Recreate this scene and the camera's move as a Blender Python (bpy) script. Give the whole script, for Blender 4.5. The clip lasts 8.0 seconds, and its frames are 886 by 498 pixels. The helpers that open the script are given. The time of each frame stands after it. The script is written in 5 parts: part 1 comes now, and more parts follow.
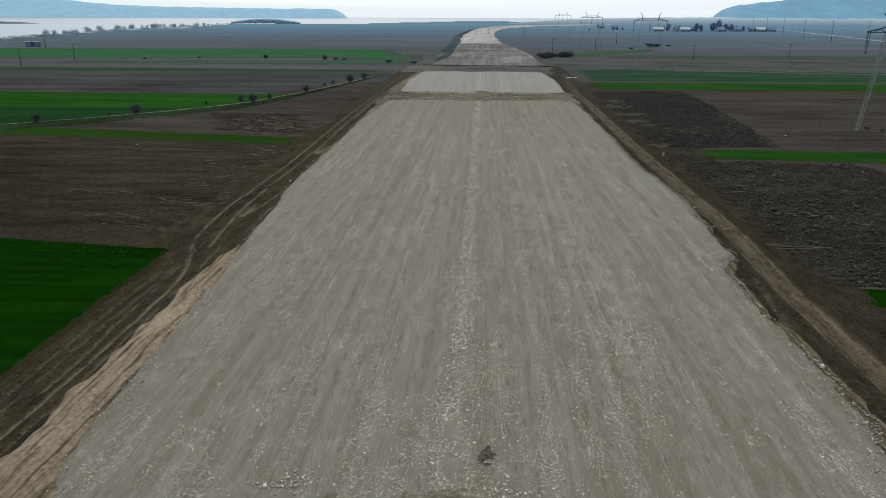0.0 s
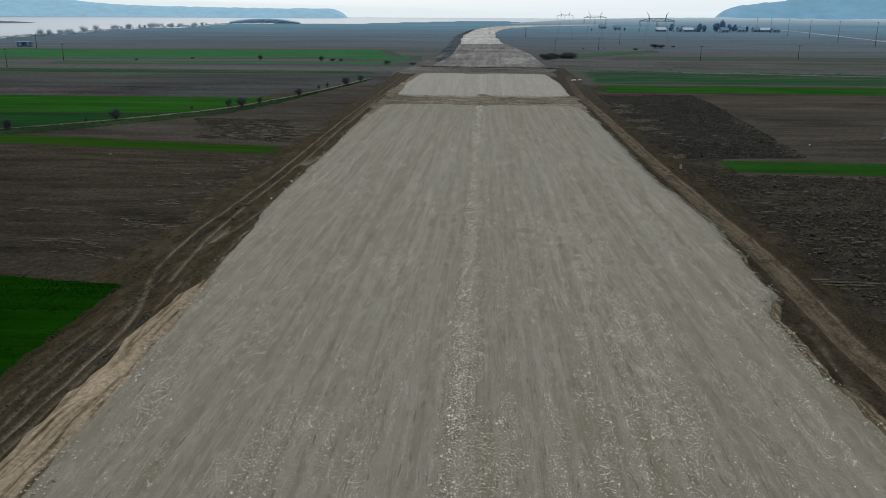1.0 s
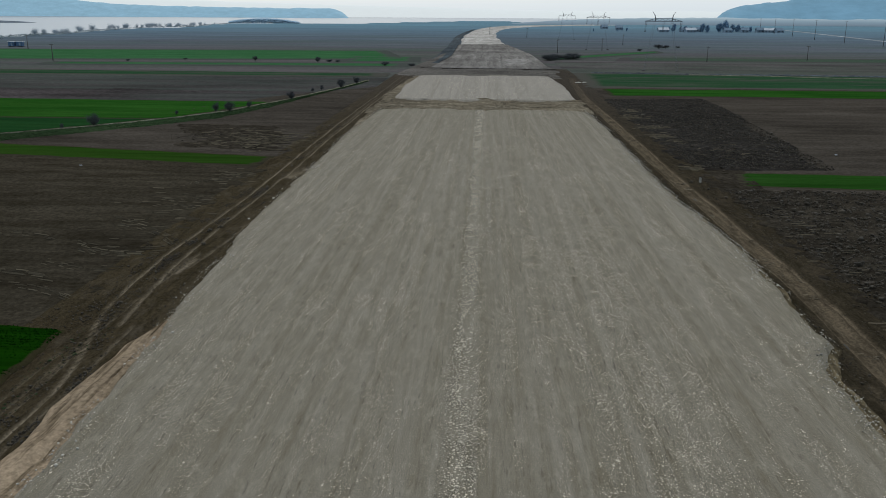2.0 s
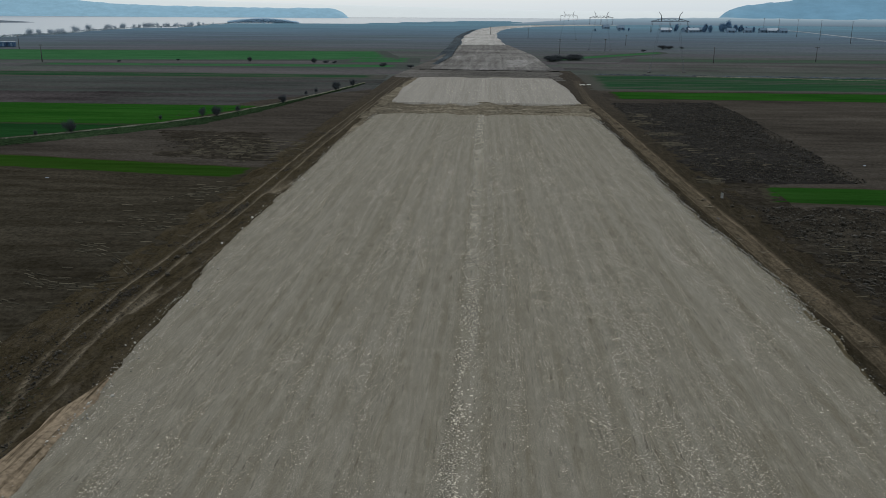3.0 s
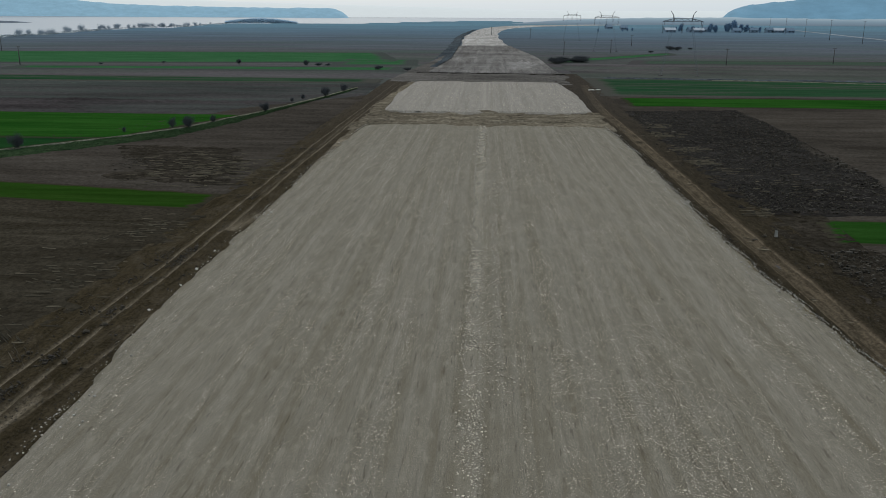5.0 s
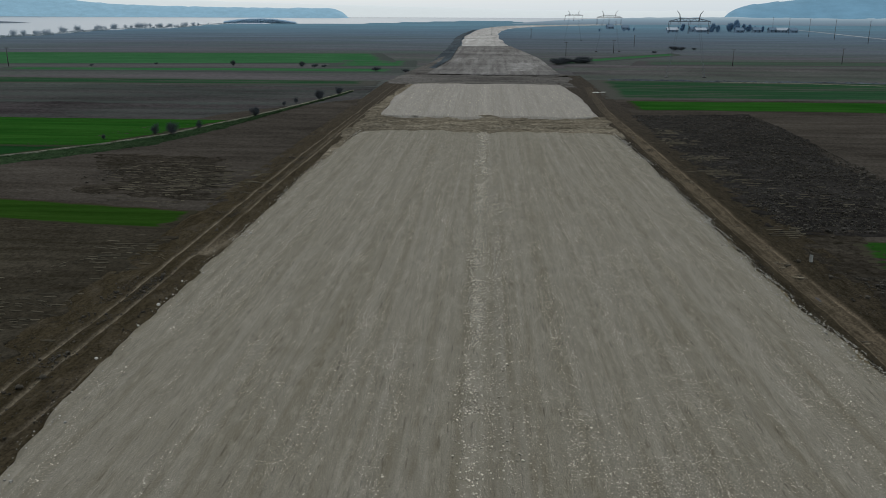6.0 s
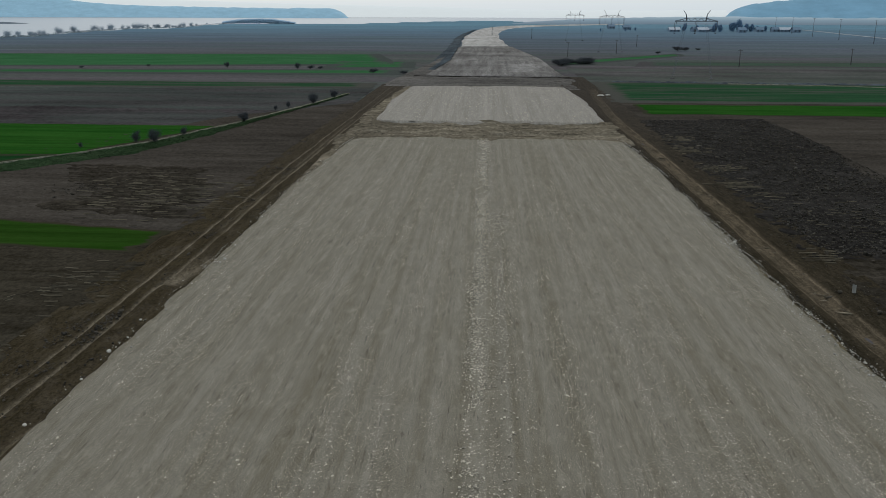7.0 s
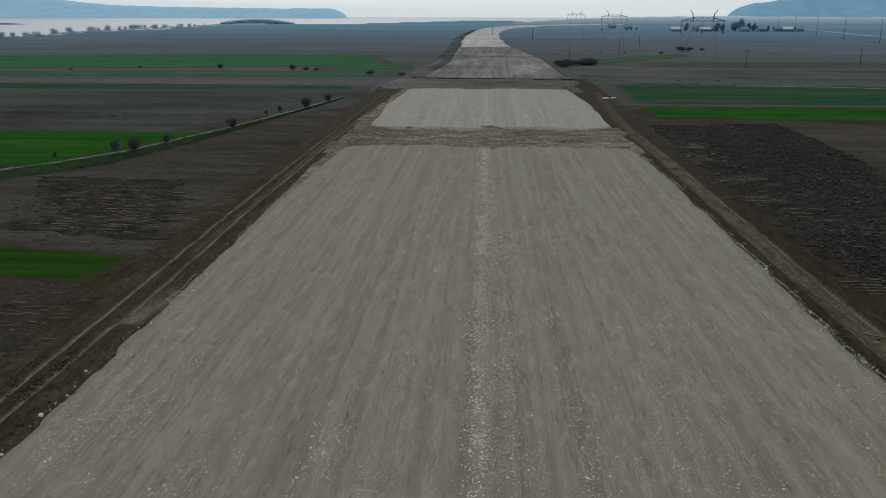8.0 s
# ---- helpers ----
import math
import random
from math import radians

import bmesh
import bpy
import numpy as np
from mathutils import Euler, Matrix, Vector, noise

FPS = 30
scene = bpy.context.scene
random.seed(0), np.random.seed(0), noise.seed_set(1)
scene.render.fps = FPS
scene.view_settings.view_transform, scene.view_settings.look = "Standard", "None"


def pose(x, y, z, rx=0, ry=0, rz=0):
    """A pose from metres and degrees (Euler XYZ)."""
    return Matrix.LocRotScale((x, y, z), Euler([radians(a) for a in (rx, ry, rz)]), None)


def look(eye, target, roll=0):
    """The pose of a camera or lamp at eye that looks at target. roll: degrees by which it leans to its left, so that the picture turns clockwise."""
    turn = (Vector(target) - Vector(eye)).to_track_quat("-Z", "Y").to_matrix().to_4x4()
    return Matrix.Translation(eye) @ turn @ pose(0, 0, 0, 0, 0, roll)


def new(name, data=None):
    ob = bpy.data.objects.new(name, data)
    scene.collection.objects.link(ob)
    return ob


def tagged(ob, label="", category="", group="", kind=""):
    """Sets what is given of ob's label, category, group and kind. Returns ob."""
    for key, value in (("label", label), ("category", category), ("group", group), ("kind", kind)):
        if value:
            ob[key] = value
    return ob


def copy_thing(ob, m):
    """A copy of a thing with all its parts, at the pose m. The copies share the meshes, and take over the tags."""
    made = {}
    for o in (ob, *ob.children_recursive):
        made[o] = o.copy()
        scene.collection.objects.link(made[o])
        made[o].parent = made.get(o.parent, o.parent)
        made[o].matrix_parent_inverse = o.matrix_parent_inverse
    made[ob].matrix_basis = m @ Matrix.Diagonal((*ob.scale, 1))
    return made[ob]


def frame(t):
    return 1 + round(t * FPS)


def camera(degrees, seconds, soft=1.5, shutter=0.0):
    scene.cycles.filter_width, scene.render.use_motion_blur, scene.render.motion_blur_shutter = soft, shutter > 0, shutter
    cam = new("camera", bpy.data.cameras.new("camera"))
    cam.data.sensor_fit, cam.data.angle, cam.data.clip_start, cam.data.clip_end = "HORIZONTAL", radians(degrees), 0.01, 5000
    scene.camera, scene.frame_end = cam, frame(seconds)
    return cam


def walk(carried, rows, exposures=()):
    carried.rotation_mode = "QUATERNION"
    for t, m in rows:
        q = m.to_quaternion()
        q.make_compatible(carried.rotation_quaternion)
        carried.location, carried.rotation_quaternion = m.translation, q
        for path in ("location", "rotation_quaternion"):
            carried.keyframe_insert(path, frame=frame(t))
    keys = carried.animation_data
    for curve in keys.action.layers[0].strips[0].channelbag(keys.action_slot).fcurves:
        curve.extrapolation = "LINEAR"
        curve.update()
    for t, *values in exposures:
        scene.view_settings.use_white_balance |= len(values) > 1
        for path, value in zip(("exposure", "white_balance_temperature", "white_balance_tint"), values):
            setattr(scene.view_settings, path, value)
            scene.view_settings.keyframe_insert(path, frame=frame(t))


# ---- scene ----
# ---------------- camera and its flight ----------------
cam = camera(56.0, 8.0, soft=0.9)
# seconds, eye x y z, yaw to the left, pitch, lean
ROWS = [
    (0.0, 1.341, -1.088, 20.579, 2.791, -15.934, 0.223),
    (0.5, 1.249, 4.358, 20.538, 2.804, -15.936, 0.263),
    (1.0, 1.159, 9.636, 20.5, 2.817, -15.938, 0.296),
    (1.5, 1.071, 14.757, 20.464, 2.83, -15.94, 0.323),
    (3.0, 0.82, 29.305, 20.37, 2.868, -15.946, 0.363),
    (3.5, 0.741, 33.923, 20.344, 2.881, -15.948, 0.363),
    (4.0, 0.664, 38.447, 20.32, 2.894, -15.951, 0.356),
    (4.5, 0.589, 42.888, 20.298, 2.907, -15.953, 0.343),
    (6.0, 0.377, 55.839, 20.248, 2.946, -15.959, 0.264),
    (6.5, 0.31, 60.073, 20.236, 2.958, -15.961, 0.224),
    (7.0, 0.246, 64.287, 20.227, 2.971, -15.963, 0.178),
    (7.5, 0.184, 68.491, 20.22, 2.984, -15.966, 0.125),
    (8.0, 0.124, 72.699, 20.216, 2.997, -15.968, 0.065),
]


def aim(x, y, z, yaw, pitch, lean):
    a, b = radians(yaw), radians(pitch)
    ahead = Vector((-math.sin(a) * math.cos(b), math.cos(a) * math.cos(b), math.sin(b)))
    return look((x, y, z), Vector((x, y, z)) + ahead * 10, lean)


EXPOSURES = [(0.0, 0.0), (0.8, -0.07), (1.6, -0.20), (3.0, -0.37), (8.0, -0.37)]
walk(cam, [(t, aim(*row)) for t, *row in ROWS], EXPOSURES)

# ---------------- sky and sun ----------------
SUN_ELEVATION, SUN_ROTATION = 42.0, -12.0  # degrees; rotation from straight ahead to the right
world = bpy.data.worlds.new("hazy_sky")
scene.world = world
world.use_nodes = True
wn, wl = world.node_tree.nodes, world.node_tree.links
sky = wn.new("ShaderNodeTexSky")
sky.sky_type, sky.sun_disc = "NISHITA", False
sky.sun_elevation, sky.sun_rotation = radians(SUN_ELEVATION), radians(SUN_ROTATION)
sky.air_density, sky.dust_density, sky.ozone_density = 1.0, 3.0, 3.0
veil = wn.new("ShaderNodeMix")  # thin high cloud that whitens the whole sky
veil.data_type = "RGBA"
veil.inputs[0].default_value = 0.65
veil.inputs[7].default_value = (8.2, 9.5, 10.55, 1.0)
wl.new(sky.outputs[0], veil.inputs[6])
wl.new(veil.outputs[2], wn["Background"].inputs[0])
wn["Background"].inputs[1].default_value = 0.130
sun_data = bpy.data.lights.new("sun", "SUN")
sun_data.energy, sun_data.angle, sun_data.color = 1.1, radians(10), (1.0, 0.94, 0.84)
sun = new("sun", sun_data)
e, a = radians(SUN_ELEVATION), radians(SUN_ROTATION)
sun.matrix_world = look((0, 0, 300), (-300 * math.sin(a) * math.cos(e), -300 * math.cos(a) * math.cos(e), 300 - 300 * math.sin(e)))

# ---------------- materials ----------------


class Nodes:
    """A small builder of node materials in world metres."""

    def __init__(self, name):
        self.mat = bpy.data.materials.new(name)
        self.mat.use_nodes = True
        self.tree = self.mat.node_tree
        self.bsdf = self.tree.nodes["Principled BSDF"]
        self.place = self.tree.nodes.new("ShaderNodeNewGeometry").outputs["Position"]

    def add(self, kind, **values):
        node = self.tree.nodes.new(kind)
        for key, value in values.items():
            node.inputs[key].default_value = value
        return node

    def link(self, a, b):
        self.tree.links.new(a, b)

    def scaled(self, sx, sy, sz):
        m = self.add("ShaderNodeMapping")
        m.inputs["Scale"].default_value = (sx, sy, sz)
        self.link(self.place, m.inputs["Vector"])
        return m.outputs[0]

    def noise(self, sx, sy=None, detail=4.0, rough=0.6, sz=1.0, bend=0.0):
        n = self.add("ShaderNodeTexNoise", Scale=1.0, Detail=detail, Roughness=rough, Distortion=bend)
        self.link(self.scaled(sx, sx if sy is None else sy, sz), n.inputs["Vector"])
        return n.outputs["Fac"]

    def cells(self, scale):
        n = self.add("ShaderNodeTexVoronoi", Scale=scale)
        self.link(self.place, n.inputs["Vector"])
        return n

    def ramp(self, fac, *stops):
        r = self.tree.nodes.new("ShaderNodeValToRGB")
        while len(r.color_ramp.elements) < len(stops):
            r.color_ramp.elements.new(0.5)
        for el, (at, col) in zip(r.color_ramp.elements, stops):
            el.position = at
            el.color = (*col, 1) if len(col) == 3 else (col[0], col[0], col[0], 1)
        self.link(fac, r.inputs[0])
        return r.outputs[0]

    def mix(self, fac, a, b, way="MIX"):
        m = self.tree.nodes.new("ShaderNodeMix")
        m.data_type, m.blend_type = "RGBA", way
        for value, slot in ((fac, 0), (a, 6), (b, 7)):
            if hasattr(value, "is_linked"):
                self.link(value, m.inputs[slot])
            elif slot == 0:
                m.inputs[0].default_value = value
            else:
                m.inputs[slot].default_value = (*value, 1)
        return m.outputs[2]

    def maths(self, op, a, b):
        m = self.tree.nodes.new("ShaderNodeMath")
        m.operation = op
        for value, slot in ((a, 0), (b, 1)):
            if hasattr(value, "is_linked"):
                self.link(value, m.inputs[slot])
            else:
                m.inputs[slot].default_value = value
        return m.outputs[0]

    def attribute(self, name):
        n = self.tree.nodes.new("ShaderNodeAttribute")
        n.attribute_name = name
        return n.outputs["Fac"]

    def done(self, colour, rough=0.95, bump=None, strength=0.5, distance=0.05, spec=0.2):
        if hasattr(colour, "is_linked"):
            self.link(colour, self.bsdf.inputs["Base Color"])
        else:
            self.bsdf.inputs["Base Color"].default_value = (*colour, 1)
        self.bsdf.inputs["Roughness"].default_value = rough
        self.bsdf.inputs["Specular IOR Level"].default_value = spec
        if bump is not None:
            b = self.add("ShaderNodeBump", Strength=strength, Distance=distance)
            self.link(bump, b.inputs["Height"])
            self.link(b.outputs[0], self.bsdf.inputs["Normal"])
        return self.mat


def tint(c, k):
    return tuple(v * k for v in c)


def gravel_material(name, dust, stone):
    """Rolled crushed stone: olive dust in the wheel lanes, grey stone between them, clusters of light chips and thin dark scrapes."""
    n = Nodes(name)
    lanes = n.ramp(n.noise(1.4, 0.014, 4, 0.7), (0.40, (0,)), (0.60, (1,)))
    broad = n.ramp(n.noise(0.30, 0.006, 3, 0.6), (0.36, (0,)), (0.64, (1,)))
    blot = n.ramp(n.noise(1.1, 0.22, 6, 0.75), (0.38, (0,)), (0.62, (1,)))
    fac = n.maths("ADD", n.maths("MULTIPLY", lanes, 0.44), n.maths("ADD", n.maths("MULTIPLY", broad, 0.20), n.maths("MULTIPLY", blot, 0.36)))
    base = n.mix(fac, dust, stone)
    grain = n.noise(15.0, 11.0, 4, 0.75)
    base = n.mix(1.0, base, n.ramp(grain, (0.32, (0.60,) * 3), (0.5, (0.98,) * 3), (0.70, (1.42,) * 3)), "MULTIPLY")
    group = n.maths("ADD", n.maths("MULTIPLY", fac, 0.7), n.maths("MULTIPLY", n.ramp(n.noise(1.3, 0.16, 5, 0.7), (0.42, (0,)), (0.62, (1,))), 0.55))
    for scale, low, much in ((24.0, 0.56, 0.7), (15.0, 0.66, 0.8), (9.0, 0.88, 0.8)):
        chips = n.cells(scale)
        pick = n.ramp(n.maths("MULTIPLY", chips.outputs["Color"], n.maths("ADD", n.maths("MULTIPLY", group, 1.05), 0.28)), (low, (0,)), (low + 0.05, (1,)))
        inside = n.ramp(chips.outputs["Distance"], (0.24, (1,)), (0.34, (0,)))
        # ring round each chip, darkened as its painted shadow
        rim = n.ramp(chips.outputs["Distance"], (0.34, (0,)), (0.38, (1,)), (0.5, (0,)))
        base = n.mix(n.maths("MULTIPLY", n.maths("MULTIPLY", pick, rim), 0.55), base, tint(dust, 0.45))
        base = n.mix(n.maths("MULTIPLY", n.maths("MULTIPLY", pick, inside), much), base, tint(stone, 2.2))
    xyz = n.add("ShaderNodeSeparateXYZ")
    n.link(n.place, xyz.inputs[0])
    near = n.maths("ABSOLUTE", n.maths("ADD", xyz.outputs[0], n.maths("MULTIPLY", n.maths("SUBTRACT", n.noise(0.0, 0.12, 2, 0.5, 0.0), 0.5), 1.0)), 0.0)
    seam = n.maths("MULTIPLY", n.ramp(near, (0.25, (1,)), (0.75, (0,))), n.ramp(n.noise(1.6, 0.35, 4, 0.7), (0.36, (0.15,)), (0.6, (1,))))
    base = n.mix(n.maths("MULTIPLY", seam, 0.27), base, tint(stone, 1.5))
    scuff = n.ramp(n.noise(2.4, 0.16, 4, 0.6), (0.60, (0,)), (0.70, (1,)))
    base = n.mix(n.maths("MULTIPLY", scuff, 0.24), base, tint(dust, 0.5))
    heap = n.ramp(n.noise(2.2, 0.55, 5, 0.7), (0.54, (0,)), (0.66, (1,)))
    base = n.mix(n.maths("MULTIPLY", heap, 0.42), base, tint(stone, 1.42))
    gouge = n.ramp(n.noise(5.0, 0.45, 4, 0.62), (0.60, (0,)), (0.67, (1,)))
    base = n.mix(n.maths("MULTIPLY", gouge, 0.5), base, tint(dust, 0.46))
    nick = n.ramp(n.noise(5.6, 0.40, 4, 0.6), (0.645, (0,)), (0.69, (1,)))
    base = n.mix(n.maths("MULTIPLY", nick, 0.6), base, tint(dust, 0.34))
    return n.done(base, 0.95, grain, 0.6, 0.05, 0.1)


def soil_material(name, dark, light, sx, sy, fine=3.0, bump=0.8, span=(0.35, 0.7), grit=0.9, green=None, much=0.7):
    n = Nodes(name)
    a = n.noise(sx, sy, 5, 0.65, 1.0, 0.5)
    b = n.noise(fine, fine * 0.8, 5, 0.75)
    base = n.mix(n.ramp(a, (span[0], (0,)), (span[1], (1,))), dark, light)
    base = n.mix(grit, base, n.ramp(b, (0.32, (0.38,) * 3), (0.7, (1.65,) * 3)), "MULTIPLY")
    big = n.noise(0.03, 0.05, 3, 0.6)
    base = n.mix(0.7, base, n.ramp(big, (0.3, (0.6,) * 3), (0.7, (1.4,) * 3)), "MULTIPLY")
    if green:  # patches of winter grass, drawn out along the strips
        patch = n.ramp(n.noise(0.006, 0.045, 6, 0.65, 1.0, 0.8), (0.40, (0,)), (0.60, (1,)))
        base = n.mix(n.maths("MULTIPLY", patch, much), base, green)
    return n.done(base, 0.97, b, bump, 0.12, 0.0)


def worn_material(name, dark, light, pale):
    """Bare soil whose wheel ruts (attribute wear) are rubbed pale and dusty."""
    n = Nodes(name)
    a = n.noise(1.5, 0.28, 6, 0.74, 1.0, 0.6)
    b = n.noise(6.5, 4.0, 6, 0.8)
    base = n.mix(n.ramp(a, (0.36, (0,)), (0.64, (1,))), dark, light)
    line = n.ramp(n.noise(5.0, 0.10, 4, 0.65), (0.60, (0,)), (0.70, (0.16,)))
    base = n.mix(line, base, tint(pale, 0.62))
    patch = n.ramp(n.noise(0.5, 0.22, 5, 0.75), (0.52, (0,)), (0.68, (0.5,)))
    base = n.mix(patch, base, tint(pale, 0.42))
    w = n.maths("MULTIPLY", n.attribute("wear"), n.ramp(n.noise(1.2, 0.3, 5, 0.75), (0.36, (0.25,)), (0.56, (1,))))
    # soil greyed with distance, haze painted into its colour
    base = n.mix(n.maths("MULTIPLY", n.attribute("dry"), 0.45), base, (0.060, 0.052, 0.046))
    base = n.mix(w, base, pale)
    base = n.mix(0.85, base, n.ramp(b, (0.32, (0.32,) * 3), (0.7, (1.75,) * 3)), "MULTIPLY")
    return n.done(base, 0.96, b, 1.0, 0.15, 0.0)


def crop_material(name, green, yellow, soil, thin=0.5, soft=1.2):
    """Young winter wheat: drill rows along x, with thin places where the soil shows."""
    n = Nodes(name)
    a = n.noise(0.05, 0.22, 4, 0.6)
    b = n.noise(1.2, 6.0, 5, 0.75)
    rows = n.noise(0.03, 1.1, 3, 0.6)
    base = n.mix(n.ramp(a, (0.35, (0,)), (0.72, (1,))), green, yellow)
    base = n.mix(0.6, base, n.ramp(rows, (0.32, (0.6,) * 3), (0.66, (1.3,) * 3)), "MULTIPLY")
    bare = n.ramp(n.noise(0.02, 0.3, 5, 0.7), (thin, (0,)), (thin + 0.15, (1,)))
    base = n.mix(bare, base, soil)
    # the sown rows thin out unevenly towards the rim of the field
    rim = n.maths("SUBTRACT", n.maths("DIVIDE", n.attribute("rim"), soft), n.maths("MULTIPLY", n.noise(0.12, 0.5, 5, 0.7), 2.0))
    base = n.mix(n.ramp(rim, (-0.0, (1,)), (0.7, (0,))), base, soil)
    base = n.mix(0.5, base, n.ramp(b, (0.3, (0.6,) * 3), (0.72, (1.4,) * 3)), "MULTIPLY")
    return n.done(base, 1.0, b, 0.3, 0.08, 0.0)


def plain_material(name, colour, rough=0.8, metal=0.0, vary=0.35, scale=2.0):
    n = Nodes(name)
    b = n.noise(scale, scale, 4, 0.65)
    n.bsdf.inputs["Metallic"].default_value = metal
    base = n.mix(1.0, colour, n.ramp(b, (0.3, (1 - vary,) * 3), (0.7, (1 + vary,) * 3)), "MULTIPLY")
    return n.done(base, rough, b, 0.2, 0.02)


def leaf_material(name, colour, low=0.5, high=1.6):
    n = Nodes(name)
    info = n.tree.nodes.new("ShaderNodeNewGeometry").outputs["Random Per Island"]
    return n.done(n.mix(info, tint(colour, low), tint(colour, high)), 0.9, spec=0.0)


def stone_material(name, colour):
    n = Nodes(name)
    info = n.tree.nodes.new("ShaderNodeNewGeometry").outputs["Random Per Island"]
    base = n.mix(info, tint(colour, 0.42), tint(colour, 1.5))
    b = n.noise(14, 14, 4, 0.7, 14)
    return n.done(n.mix(0.5, base, n.ramp(b, (0.3, (0.7,) * 3), (0.7, (1.3,) * 3)), "MULTIPLY"), 0.9, b, 0.4, 0.02)


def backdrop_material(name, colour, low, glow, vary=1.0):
    """Distant hills behind kilometres of air, whose haze is a painted colour and glow."""
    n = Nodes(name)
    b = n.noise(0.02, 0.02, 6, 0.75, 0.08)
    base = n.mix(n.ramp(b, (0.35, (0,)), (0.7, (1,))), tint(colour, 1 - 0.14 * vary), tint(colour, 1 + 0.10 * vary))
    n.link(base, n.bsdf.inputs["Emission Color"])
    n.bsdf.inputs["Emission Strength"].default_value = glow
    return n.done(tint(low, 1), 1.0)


M_GRAVEL = gravel_material("crushed_stone", (0.133, 0.1125, 0.0760), (0.194, 0.172, 0.1350))
M_GRAVEL_FAR = gravel_material("pale_crushed_stone", (0.184, 0.160, 0.127), (0.252, 0.226, 0.188))
M_SUBSOIL = soil_material("bladed_gravelly_soil", (0.110, 0.100, 0.090), (0.205, 0.190, 0.172), 0.35, 0.02, 2.0, 0.5)
M_GAP = soil_material("dark_bladed_soil", (0.070, 0.063, 0.055), (0.125, 0.114, 0.101), 0.06, 0.5, 2.0, 0.7)
M_DARKSPOT = soil_material("damp_gravelly_soil", (0.056, 0.048, 0.036), (0.125, 0.111, 0.087), 2.0, 2.0, 6.0, 1.0)
M_PALE = soil_material("pale_sandy_gravel", (0.30, 0.275, 0.245), (0.44, 0.41, 0.37), 0.25, 0.02, 1.2, 0.3)
# far lane in blue-grey, its colour holding the haze
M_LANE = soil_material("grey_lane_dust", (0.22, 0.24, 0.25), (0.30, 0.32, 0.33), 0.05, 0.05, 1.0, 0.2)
M_SPILL = soil_material("pale_spilled_gravel", (0.17, 0.158, 0.145), (0.27, 0.25, 0.225), 0.3, 0.1, 1.2, 0.3)
M_BAND = soil_material("tan_loose_earth", (0.082, 0.068, 0.047), (0.205, 0.172, 0.125), 0.14, 0.7, 1.6, 1.0)
M_SAND = soil_material("tan_sandy_clay", (0.063, 0.0459, 0.027), (0.2565, 0.1935, 0.1305), 3.2, 0.16, 3.5, 0.8, (0.34, 0.52), 0.7)
M_TRACK_L = worn_material("dark_trodden_soil", (0.03008, 0.02331, 0.01344), (0.06016, 0.04653, 0.02679), (0.22, 0.180, 0.128))
M_TRACK_R = worn_material("brown_trodden_soil", (0.0240, 0.0192, 0.0122), (0.047, 0.0375, 0.0240), (0.170, 0.132, 0.088))


def hazed_plain_material():
    """Open plain, brown by the works; haze painted in as bluer colour with distance."""
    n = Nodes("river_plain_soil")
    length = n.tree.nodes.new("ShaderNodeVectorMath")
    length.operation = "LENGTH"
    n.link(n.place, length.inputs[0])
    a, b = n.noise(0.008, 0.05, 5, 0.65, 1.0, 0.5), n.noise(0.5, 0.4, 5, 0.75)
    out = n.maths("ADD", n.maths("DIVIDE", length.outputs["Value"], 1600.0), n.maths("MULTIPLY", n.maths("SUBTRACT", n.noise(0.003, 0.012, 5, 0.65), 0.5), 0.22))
    # distance ramp that paints haze into the ground colour
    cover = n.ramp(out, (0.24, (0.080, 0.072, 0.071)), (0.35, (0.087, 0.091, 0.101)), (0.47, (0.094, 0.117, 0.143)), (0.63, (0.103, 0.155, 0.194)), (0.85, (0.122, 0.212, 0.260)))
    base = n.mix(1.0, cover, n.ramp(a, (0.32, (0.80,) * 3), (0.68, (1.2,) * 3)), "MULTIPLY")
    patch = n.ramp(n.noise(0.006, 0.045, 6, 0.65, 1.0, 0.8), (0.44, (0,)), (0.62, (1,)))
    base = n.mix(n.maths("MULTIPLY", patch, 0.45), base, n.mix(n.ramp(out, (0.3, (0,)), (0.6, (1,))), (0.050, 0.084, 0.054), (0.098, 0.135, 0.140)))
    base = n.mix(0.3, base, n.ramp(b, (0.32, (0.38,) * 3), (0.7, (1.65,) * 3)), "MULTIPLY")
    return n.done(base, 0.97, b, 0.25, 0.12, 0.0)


M_GROUND = hazed_plain_material()
# grassland tinted blue, the haze painted into its base colour
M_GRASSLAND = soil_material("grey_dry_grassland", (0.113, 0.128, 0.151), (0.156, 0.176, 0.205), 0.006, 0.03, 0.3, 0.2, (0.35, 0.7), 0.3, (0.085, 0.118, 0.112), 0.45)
M_FALLOW = soil_material("dark_fallow_soil", (0.0243, 0.01998, 0.0135), (0.04365, 0.0369, 0.0261), 0.10, 0.5, 2.6, 0.8, (0.35, 0.68), 0.75)
M_FALLOW_PALE = soil_material("mauve_brown_fallow_soil", (0.036, 0.03015, 0.02358), (0.0603, 0.0513, 0.0414), 0.05, 0.3, 2.2, 0.7, (0.35, 0.7), 0.6)
M_TURNED = soil_material("turned_brown_soil", (0.01935, 0.0162, 0.0117), (0.0414, 0.03465, 0.0261), 0.25, 0.6, 1.8, 1.0)
M_PLOUGH = soil_material("dark_ploughed_soil", (0.01656, 0.01472, 0.0127), (0.03496, 0.03128, 0.02742), 0.25, 0.6, 1.8, 1.0)
